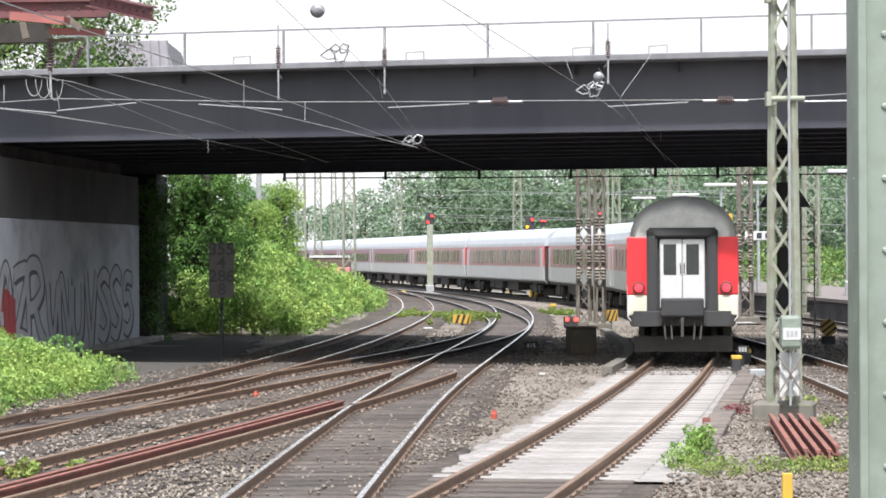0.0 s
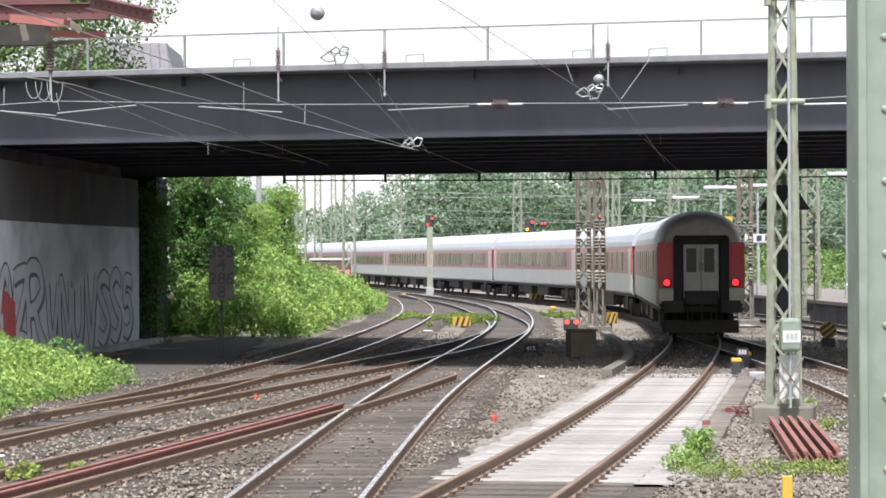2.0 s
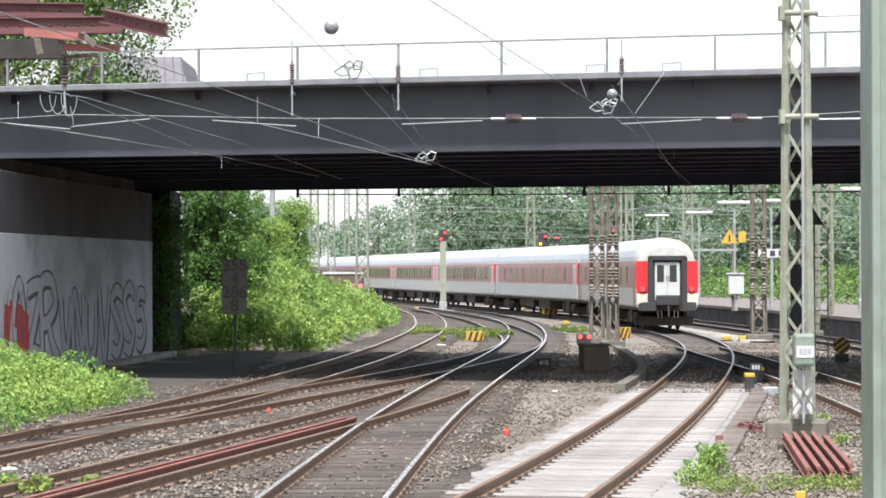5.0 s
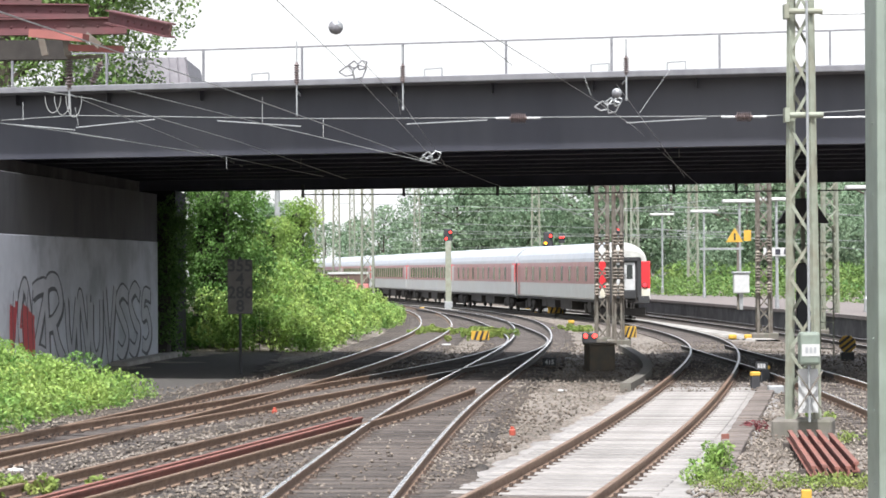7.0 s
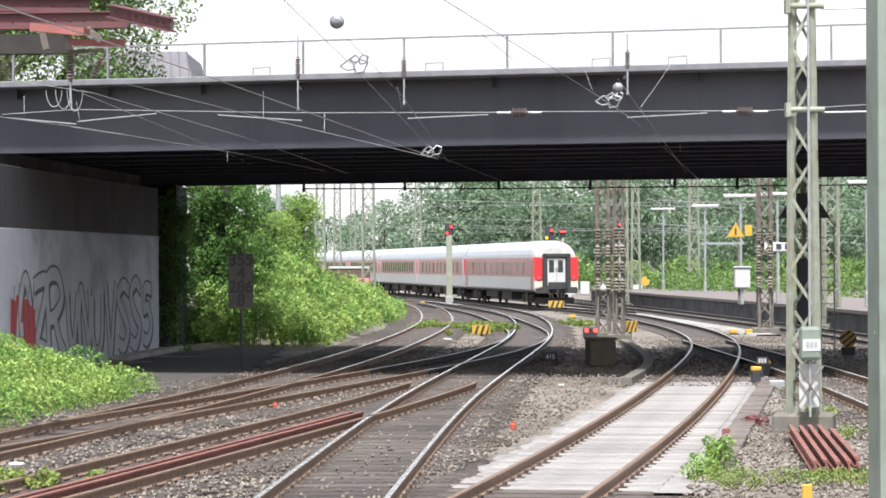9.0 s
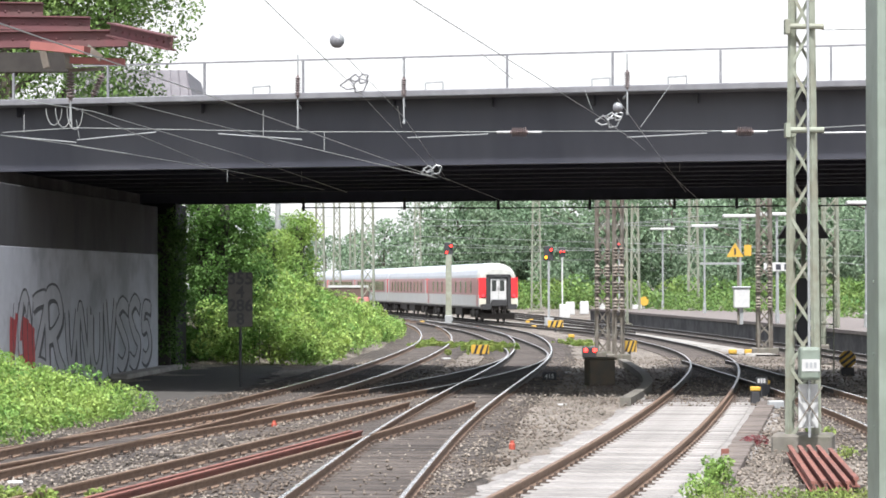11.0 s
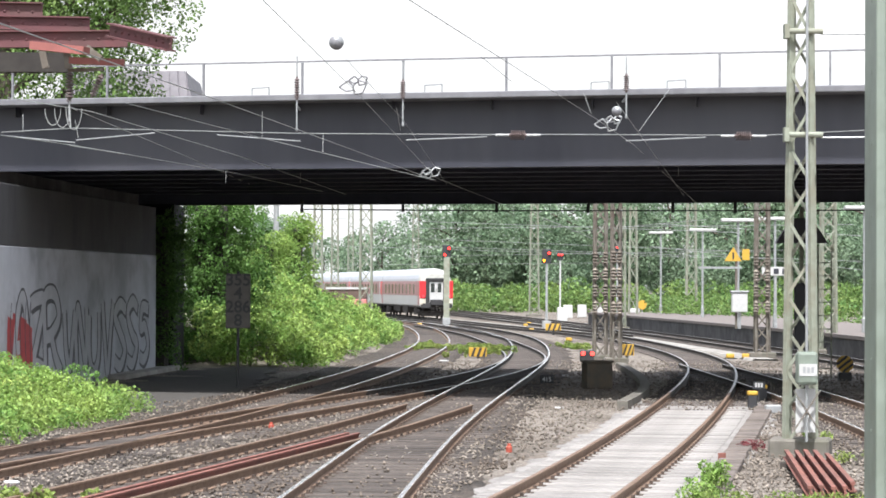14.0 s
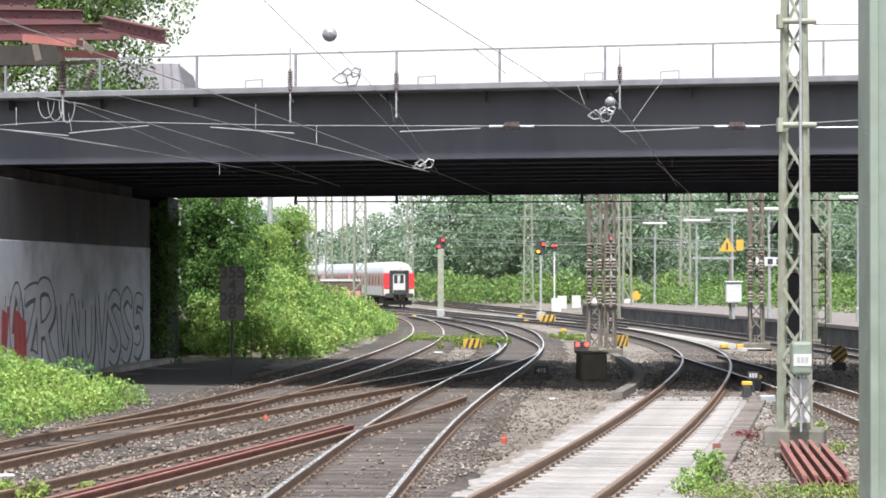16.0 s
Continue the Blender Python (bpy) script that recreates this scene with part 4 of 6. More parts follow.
def back_signal(x, y):
    """A signal seen from behind: dark trapezoid hood over a narrow dark board."""
    s = thing("signal_board", pose(x, y, -0.1), "dark signal hood and board seen from behind on a post", "railway signal")
    part("post", boxes((-0.06, 0.06, -0.06, 0.06, 0, 5.2)), M_MAST, s)
    bm = bmesh.new()
    a = [bm.verts.new((u, -0.12, z)) for u, z in ((-0.78, 4.1), (0.78, 4.1), (0.3, 4.85), (-0.3, 4.85))]
    b = [bm.verts.new((u, 0.25, z)) for u, z in ((-0.78, 4.1), (0.78, 4.1), (0.3, 4.85), (-0.3, 4.85))]
    bm.faces.new(a)
    bm.faces.new(b[::-1])
    for i in range(4):
        bm.faces.new((a[i], b[i], b[(i + 1) % 4], a[(i + 1) % 4]))
    part("hood", bm, M_GIRDER, s)
    part("board", soft_box(-0.22, 0.22, -0.1, 0.08, 0.9, 2.9, 0.03, 1), M_GIRDER, s)
    lad = part("ladder", boxes((0.5, 0.54, 0.1, 0.14, 0, 4.0), (0.9, 0.94, 0.1, 0.14, 0, 4.0)), M_MAST, s)
    for i in range(9):
        part("rung", boxes((0.5, 0.94, 0.11, 0.13, 0.3 + i * 0.4, 0.33 + i * 0.4)), M_MAST, lad)


back_signal(10.63, 73.6)


# ---- km board ----
def lettering(parent, text, size, m, material):
    cu = bpy.data.curves.new("lettering", "FONT")
    cu.body, cu.size, cu.align_x, cu.align_y, cu.extrude, cu.offset = text, size, "CENTER", "CENTER", 0.003, size * 0.02
    cu.materials.append(material)
    ob = new("lettering", cu)
    ob.parent = parent
    ob.matrix_basis = m
    return ob


def km_board():
    b = thing("distance_board", pose(-5.8, 67.2, -0.2, 0, 0, 3), "dark grey distance board with black numerals on a thin post", "sign board")
    part("post", lathe(bmesh.new(), [(0.04, -0.3), (0.04, 3.25)], 10), M_BLACK, b)
    part("board", soft_box(-0.34, 0.34, -0.05, -0.02, 1.68, 3.18, 0.015, 1), M_BOARD, b)
    for i, s in enumerate(("355", "4", "286", "8")):
        lettering(b, s, 0.46, Matrix.Translation((0, -0.056, 3.0 - i * 0.37)) @ Matrix.Rotation(math.pi / 2, 4, "X"), M_BLACK)


M_BOARD = mat("board_grey", (0.10, 0.094, 0.084), (0.08, 0.074, 0.066), scale=4, rough=0.8)
km_board()


# ---- green column and front mast fittings ----
def steel_column():
    c = thing("steel_column", pose(2.70, 14.4, 0), "light green painted riveted steel canopy column", "column")
    part("front_flange", soft_box(-0.17, 0.30, -0.20, -0.18, 0.3, 8.0, 0.004, 1), M_COLUMN, c)
    part("side_flange", soft_box(-0.225, -0.172, -0.26, 0.14, 0.3, 8.0, 0.006, 1), M_COLUMN, c)
    part("web", soft_box(-0.16, 0.28, -0.178, -0.0, 0.3, 8.0, 0.004, 1), M_COLUMN, c)
    for i in range(14):
        for x in (-0.06, 0.2):
            z = 1.0 + i * 0.42 + (0.2 if x > 0 else 0)
            part("rivet", lathe(bmesh.new(), [(0.022, 0), (0.02, 0.008), (0.01, 0.014)], 10, Matrix.Translation((x, -0.2, z)) @ Matrix.Rotation(math.pi / 2, 4, "X")), M_COLUMN, c)
        part("rivet", lathe(bmesh.new(), [(0.02, 0), (0.018, 0.012), (0.008, 0.018)], 8, Matrix.Translation((-0.21, -0.1, 1.0 + i * 0.42)) @ Matrix.Rotation(-math.pi / 2, 4, "Y")), M_COLUMN, c)
    part("foot", soft_box(-0.35, 0.42, -0.35, 0.3, 0.0, 0.3, 0.03, 1), M_CONCRETE, c)


steel_column()


def platform_here():
    """The platform underfoot, below and behind the view."""
    p = thing("platform_near", Matrix(), "paved platform end under the camera", "platform", kind="structure")
    part("platform_body", boxes((-1.2, 6.0, -60, 18.4, -0.3, 0.76)), M_WALL_DARK, p)
    part("paving", boxes((-1.25, 6.0, -60, 18.45, 0.765, 0.8)), M_PLATFORM, p)


def mast_fittings():
    z = thing("switch_box", pose(5.97, 40.72, 0, 0, 0, 4), "grey steel control box with a white plate on the mast", "control box")
    part("box_body", soft_box(-0.17, 0.17, -0.12, 0.14, 1.05, 1.6, 0.05, 2), M_COLUMN, z)
    part("number_plate", boxes((-0.15, 0.15, -0.128, -0.122, 1.2, 1.4)), M_WHITE, z, "white plate")
    for i in range(3):
        part("plate_mark", boxes((-0.09 + i * 0.07, -0.045 + i * 0.07, -0.131, -0.129, 1.25, 1.35)), M_GALV, z)
    part("shaft", bar(bmesh.new(), (0, 0.0, 0.1), (0, 0.0, 9.0), 0.045, round_=8), M_GALV, z)
    part("white_panel", boxes((-0.16, 0.17, 0.1, 0.12, 0.25, 0.98)), M_WHITE, z, "white rear plate")
    for s in (-1, 1):
        part("cross_brace", bar(bmesh.new(), (-0.22 * s, -0.02, 0.28), (0.22 * s, -0.02, 0.95), 0.05, 0.02), M_MAST_RUST, z)
    arm = thing("catenary_bracket", pose(5.97, 41.44, 0), "steel tube arms bolted to the front mast", "bracket")
    for zz in (7.0, 5.25):
        part("tube", bar(bmesh.new(), (-0.3, -0.28, zz), (0.33, -0.28, zz), 0.1, round_=10), M_MAST, arm)
        part("rod", bar(bmesh.new(), (0.3, -0.28, zz - 0.05), (2.6, -0.28, zz - 0.02), 0.035, round_=6), M_GALV, arm)
        insulator(arm, (1.35, -0.28, zz - 0.04), (1.7, -0.28, zz - 0.03), 0.06, 4, M_WHITE)
        part("clamp", boxes((-0.32, -0.24, -0.34, -0.1, zz - 0.12, zz + 0.12)), M_MAST, arm)


platform_here()
mast_fittings()


# ---- catenary ----
def wire_thing(name, label, runs, r=0.013, material=M_WIRE):
    w = thing(name, Matrix(), label, "overhead wire", "overhead wires")
    for a, b in runs:
        part("wire", bar(bmesh.new(), a, b, r, round_=5), material, w)
    return w


wire_thing("contact_wire", "thin overhead wires running over the siding", [((-4.27, 22.4, 5.12), (-4.44, 43.2, 6.07)), ((-4.44, 43.2, 6.07), (-0.32, 57.6, 5.16)), ((-8.71, 48, 6.35), (-7.28, 49.6, 6.19)), ((-7.28, 49.6, 6.19), (-4.85, 56, 5.64)), ((-4.85, 56, 5.64), (-3.13, 73.6, 5.42))], 0.018)
wire_thing("contact_wire", "thin overhead wires running over the siding", [((-8.44, 44.8, 5.44), (-7.38, 48, 5.41)), ((-7.38, 48, 5.41), (-5.33, 58.4, 5.39)), ((-5.33, 58.4, 5.39), (-3.82, 73.6, 5.50)), ((-7.51, 49.6, 6.19), (-6.01, 56, 5.61)), ((-6.01, 56, 5.61), (-6.03, 73.6, 5.72)), ((-5.95, 44.8, 6.01), (-4.21, 54.4, 5.96)), ((-4.21, 54.4, 5.96), (-0.32, 57.6, 5.16))], 0.016)
wire_thing("contact_wire", "thin overhead wires over the middle track", [((-2.58, 32, 6.54), (-2.03, 52.8, 6.87)), ((-2.03, 52.8, 6.87), (-0.32, 57.92, 5.24)), ((-2.11, 49.6, 7.28), (-1.06, 54.4, 6.40)), ((-1.06, 54.4, 6.40), (-0.06, 60.8, 5.20)), ((-0.32, 57.92, 5.24), (2.23, 83.2, 5.29))], 0.012)
wire_thing("contact_wire", "thin overhead wires over the curved track", [((-0.52, 28.8, 6.08), (3.29, 54.4, 6.40)), ((3.29, 54.4, 6.40), (4.23, 56, 5.93)), ((4.23, 56, 5.93), (8.44, 80, 5.10)), ((3.62, 52.8, 6.66), (5.85, 60.8, 4.94)), ((8.44, 80, 5.10), (13.38, 112, 4.38)), ((5.35, 57.6, 7.56), (4.36, 56, 6.25))], 0.013)
wire_thing("cross_span_wire", "cross-span wire before the bridge face", [((-11.03, 60, 6.41), (-9.15, 59.52, 6.49)), ((-9.15, 59.52, 6.49), (-3.55, 58.08, 6.29)), ((-3.55, 58.08, 6.29), (1.16, 56.96, 6.21)), ((2.05, 56.8, 6.21), (6.26, 55.68, 6.14)), ((7.19, 55.36, 6.12), (9.48, 54.88, 6.22))], 0.02)
wire_thing("registration_arm", "pale steel registration arms under the cross-span", [((-8.83, 57.6, 6.08), (-6.96, 57.6, 6.26)), ((-5.42, 56.8, 6.17), (-3.47, 56.8, 6.03)), ((-0.99, 56, 6.02), (0.86, 56, 6.10)), ((3.99, 55.2, 5.97), (5.80, 55.2, 6.06)), ((-10.57, 58.24, 6.21), (-8.90, 57.92, 6.04)), ((-8.96, 57.6, 5.96), (-7.68, 57.6, 5.76))], 0.03, M_GALV)
wire_thing("dropper", "thin droppers between the overhead wires", [((-4.18, 54.4, 6.55), (-4.18, 54.4, 5.94)), ((-5.35, 58.4, 5.39), (-5.35, 58.4, 5.12)), ((-3.91, 64, 5.62), (-3.91, 64, 5.36)), ((-1.18, 54.4, 6.62), (-1.11, 55.2, 6.20)), ((5.71, 60.8, 5.65), (5.71, 60.8, 5.43)), ((3.00, 54.4, 6.97), (3.16, 54.4, 6.53)), ((-3.00, 57.92, 6.28), (-2.99, 57.6, 5.82)), ((-10.53, 60.16, 6.87), (-10.50, 60, 6.41)), ((-9.17, 59.68, 6.70), (-9.09, 59.68, 6.25)), ((0.62, 48, 7.19), (1.40, 54.4, 7.22))], 0.014)
wire_thing("bridge_cable", "black cable slung under the far bridge edge", [((-4.85, 79.36, 5.14), (1.75, 78.72, 5.10)), ((1.75, 78.72, 5.10), (8.11, 76.8, 5.07)), ((8.11, 76.8, 5.07), (14.20, 75.2, 5.06))] , 0.045, M_WIRE_DARK)
for a, b in [((-4.79, 79.36, 5.45), (-4.79, 79.36, 5.04)), ((-1.50, 79.04, 5.44), (-1.50, 79.04, 5.05)), ((1.53, 78.72, 5.43), (1.53, 78.72, 5.04)), ((4.45, 78.08, 5.40), (4.45, 78.08, 5.02)), ((7.10, 77.44, 5.38), (7.10, 77.44, 5.02)), ((9.00, 76.8, 5.36), (9.00, 76.8, 5.00))]:
    h = thing("cable_hanger", Matrix(), "short black hanger of the bridge cable", "cable hanger", "cable hangers")
    part("rod", bar(bmesh.new(), a, b, 0.09), M_WIRE_DARK, h)


def hanger(x, zt, y, zb):
    """A rod with a ribbed insulator standing off the bridge face."""
    h = thing("catenary_hanger", Matrix(), "hanging rod with ribbed insulator on the bridge face", "insulator", "bridge hangers")
    part("rod", bar(bmesh.new(), (x, y, zb), (x, y, zt), 0.04, round_=6), M_GALV, h)
    d = zt - zb
    insulator(h, (x, y, zb + d * 0.4), (x, y, zb + d * 0.72), 0.075, 8)
    part("bracket", boxes((x - 0.02, x + 0.02, y, y + 1.2, zb + d * 0.3, zb + d * 0.33)), M_GALV, h)
    part("eye", lathe(bmesh.new(), [(0.025, 0), (0.035, 0.04), (0.02, 0.09)], 8, Matrix.Translation((x, y, zb - 0.05))), M_GALV, h)


for a, b in [((-3.64, 58.08, 8.13), (-3.64, 58.08, 6.39)), ((-1.10, 57.44, 7.94), (-1.10, 57.44, 6.48)), ((4.06, 56, 7.94), (4.06, 56, 6.58)), ((-9.34, 59.84, 7.75), (-9.34, 59.84, 6.71))]:
    hanger(a[0], a[2], a[1], b[2])


def tension_insulator(a, b, label):
    t = thing("tension_insulator", Matrix(), label, "insulator", "tension insulators")
    a, b = Vector(a), Vector(b)
    p, q = a.lerp(b, 0.3), a.lerp(b, 0.7)
    part("clamp", bar(bmesh.new(), a, p, 0.06, round_=8), M_GALV, t, "pale end fitting")
    part("clamp", bar(bmesh.new(), q, b, 0.06, round_=8), M_GALV, t, "pale end fitting")
    insulator(t, p, q, 0.12, 7)


tension_insulator((1.08, 56.8, 6.19), (2.11, 56.64, 6.18), "brown ribbed insulator in the cross-span wire")
tension_insulator((6.20, 55.68, 6.12), (7.21, 55.52, 6.11), "brown ribbed insulator in the cross-span wire")


def ball_weight(c, r):
    b = thing("ball_insulator", pose(*c), "round grey and white ball fitting on an overhead wire", "wire fitting")
    part("ball", lathe(bmesh.new(), [(r * math.sin(i / 10 * math.pi) + 0.002, -r * math.cos(i / 10 * math.pi)) for i in range(11)], 18), M_STEEL, b)
    part("cap", lathe(bmesh.new(), [(r * 1.01 * math.sin(i / 10 * math.pi) + 0.002, -r * 1.01 * math.cos(i / 10 * math.pi)) for i in range(6, 11)], 18, Matrix.Rotation(radians(35), 4, "Y")), M_GALV, b, "shiny metal cap")


ball_weight((-2.01, 43.2, 6.98), 0.13)
ball_weight((3.62, 52.8, 6.47), 0.11)


def clamp_set(c, w, metal=M_GALV):
    k = thing("wire_clamp", pose(*c), "tangled steel clamps, pale or darkened as silhouettes, holding overhead wires", "wire fitting", "wire clamps")
    for i, (a, b) in enumerate((((-1, 0), (-0.35, 0.45)), ((-0.35, 0.45), (0, 0.1)), ((0, 0.1), (0.4, 0.5)), ((0.4, 0.5), (1, 0.3)), ((1, 0.3), (0.7, -0.4)), ((0.7, -0.4), (0.1, -0.5)), ((0.1, -0.5), (0, 0.1)), ((-1, 0), (-0.5, -0.3)), ((-0.5, -0.3), (0, -0.2)))):
        part("clamp_rod", bar(bmesh.new(), (a[0] * w, 0, a[1] * w), (b[0] * w, 0.05 * (i % 3 - 1), b[1] * w), 0.036, round_=6), metal, k)


# darker metal on these two paints their silhouette against the sky
clamp_set((-2.08, 52.48, 6.94), 0.3, M_STEEL)
clamp_set((-1.96, 52.16, 7.06), 0.2, M_STEEL)
clamp_set((3.61, 53.6, 6.34), 0.18)
clamp_set((-0.56, 57.6, 5.28), 0.15)
clamp_set((3.47, 53.76, 6.24), 0.28)
clamp_set((-0.43, 57.6, 5.36), 0.22)

# far overhead wires
for run in [
    ((-9.13, 176, 7.52), (13.38, 112, 5.16)),
    ((-10.79, 208, 7.43), (21.21, 128, 5.96)),
    ((-6.95, 224, 7.12), (18.87, 144, 4.70)),
    ((-4.67, 240, 6.61), (21.60, 128, 4.03)),
    ((-13.56, 240, 6.61), (18.99, 176, 4.75)),
    ((-4.98, 256, 5.68), (22.81, 160, 5.11)),
    ((3.69, 96, 5.36), (12.44, 160, 4.56)),
    ((10.17, 120, 5.76), (18.90, 112, 5.03)),
    ((11.87, 144, 5.04), (20.25, 120, 3.53)),
    ((-11.59, 272, 4.93), (13.79, 224, 4.79)),
    ((6.23, 88, 5.44), (8.20, 144, 5.70)),
    ((7.60, 152, 6.05), (13.51, 128, 6.20)),
]:
    wire_thing("far_wire", "thin overhead wire above the far tracks", [run], 0.035)


# ---- things on the bridge ----
def bridge_bracket(u):
    b = thing("flag_bracket", B_MAT @ pose(u, 0.0, B_TOP + 0.19), "small bent steel frame on the bridge kerb", "bracket", "kerb brackets")
    bm = bmesh.new()
    for a, c in (((-0.22, 0), (-0.22, 0.2)), ((-0.22, 0.2), (0.22, 0.22)), ((0.22, 0.22), (0.22, 0))):
        bar(bm, (a[0], 0, a[1]), (c[0], 0, c[1]), 0.035)
    part("frame", bm, M_GALV, b)


for u in (-4.85, -0.41, 3.72, 5.56):
    bridge_bracket(u)


def make_car():
    """A dark car; origin on the road, driving towards -x."""
    c = thing("car", Matrix(), "dark grey-blue car driving over the bridge", "car")
    bm = soft_box(-2.15, 2.15, -0.86, 0.86, 0.28, 0.86, 0.14, 3)
    part("body", bm, M_CAR, c)
    bm = bmesh.new()
    prof = [(-1.15, 0.84), (-0.45, 1.38), (0.9, 1.42), (1.75, 0.84)]
    a = [bm.verts.new((x, -0.62 if z > 1 else -0.8, z)) for x, z in prof]
    b = [bm.verts.new((x, 0.62 if z > 1 else 0.8, z)) for x, z in prof]
    bm.faces.new(a)
    bm.faces.new(b[::-1])
    for i in range(4):
        bm.faces.new((a[i], b[i], b[(i + 1) % 4], a[(i + 1) % 4]))
    bmesh.ops.recalc_face_normals(bm, faces=bm.faces)
    bmesh.ops.bevel(bm, geom=bm.edges[:], offset=0.06, segments=2, affect="EDGES")
    part("cabin", bm, M_GLASS, c)
    part("roof_panel", soft_box(-0.45, 0.95, -0.6, 0.6, 1.37, 1.45, 0.03, 2), M_CAR, c)
    for x in (-1.35, 1.35):
        for y in (-0.78, 0.78):
            m = Matrix.Translation((x, y, 0.32)) @ Matrix.Rotation(math.pi / 2, 4, "X")
            w = part("wheel", lathe(bmesh.new(), [(0.3, -0.1), (0.32, -0.07), (0.32, 0.07), (0.3, 0.1)], 18, m), M_RUBBER, c)
            part("rim", lathe(bmesh.new(), [(0.19, -0.105), (0.19, 0.105)], 14, m), M_GALV, w)
    return c


M_CAR = mat("car_paint", (0.10, 0.115, 0.14), (0.085, 0.10, 0.125), scale=2, rough=0.25, metal=0.4)
CAR = make_car()


# ---- rust-red steel at the gantry end ----
def i_beam(parent, a, b, h, fl=0.16):
    a, b = Vector(a), Vector(b)
    d = b - a
    m = Matrix.Translation(a) @ Matrix.Rotation(math.atan2(d.y, d.x), 4, "Z") @ Matrix.Rotation(-math.atan2(d.z, math.hypot(d.x, d.y)), 4, "Y")
    bm = bmesh.new()
    L = d.length
    box(bm, 0, L, -0.012, 0.012, -h / 2, h / 2, m)
    box(bm, 0, L, -fl / 2, fl / 2, h / 2 - 0.002, h / 2 + 0.02, m)
    box(bm, 0, L, -fl / 2, fl / 2, -h / 2 - 0.02, -h / 2 + 0.002, m)
    b_ = part("beam", bm, M_GANTRY, parent)
    x = 0.2
    while x < L:
        part("rivet", lathe(bmesh.new(), [(0.022, 0), (0.018, 0.012), (0.008, 0.018)], 8, m @ Matrix.Translation((x, -0.012, 0)) @ Matrix.Rotation(math.pi / 2, 4, "X")), M_GANTRY, b_)
        x += 0.22


M_GANTRY = mat("gantry_red", (0.125, 0.042, 0.045), (0.085, 0.032, 0.036), scale=3, rough=0.7, stain=(0.10, 0.05, 0.045), sscale=1.5, amount=0.6)
M_GANTRY_LIGHT = mat("gantry_orange", (0.30, 0.10, 0.085), (0.22, 0.08, 0.07), scale=3, rough=0.7)
g = thing("gantry", Matrix(), "rust-red riveted steel beams of a gantry end", "steel gantry")
i_beam(g, (-10.31, 37.6, 6.76), (-5.56, 37.6, 6.69), 0.18)
i_beam(g, (-10.17, 37.12, 6.38), (-4.91, 37.12, 6.42), 0.22)
i_beam(g, (-5.13, 36.8, 6.52), (-4.02, 35.2, 6.15), 0.17)
i_beam(g, (-9.64, 38.4, 7.00), (-6.42, 38.4, 6.97), 0.25)
part("lower_plate", bar(bmesh.new(), (-6.30, 36.8, 6.28), (-5.44, 36.48, 6.17), 0.2, 0.12), M_GANTRY_LIGHT, g, "orange-red lower plate")
part("lower_plate", bar(bmesh.new(), (-5.82, 37.28, 6.10), (-4.98, 37.28, 6.07), 0.12, 0.10), M_GANTRY_LIGHT, g, "orange-red lower plate")
part("under_frame", bar(bmesh.new(), (-10.35, 37.76, 6.10), (-5.91, 37.76, 6.11), 0.22, 0.3), M_FRAME, g, "rusty brown underside")
for a, b in [((-6.22, 37.12, 6.29), (-6.15, 37.12, 5.97)), ((-5.86, 37.28, 6.22), (-5.83, 37.28, 5.98)), ((-5.49, 36.8, 6.25), (-5.27, 36.8, 6.08))]:
    part("strut", bar(bmesh.new(), a, b, 0.1), M_MAST_RUST, g)
part("gantry_post", bar(bmesh.new(), (-9.74, 37.76, 6.93), (-9.74, 37.76, 0.68), 0.4), M_GANTRY, g)
ih = thing("gantry_insulator", Matrix(), "brown ribbed insulators hanging below the gantry", "insulator")
insulator(ih, (-5.84, 37.44, 5.50), (-5.84, 37.44, 5.96), 0.075, 8)
insulator(ih, (-5.46, 37.12, 5.52), (-5.29, 37.12, 5.88), 0.06, 7)
part("drop_wire", bar(bmesh.new(), (-5.84, 37.44, 5.50), (-5.82, 37.44, 5.07), 0.02, round_=5), M_WIRE, ih)
part("yoke", bar(bmesh.new(), (-5.86, 37.44, 5.96), (-5.30, 37.28, 5.97), 0.05), M_MAST_RUST, ih)


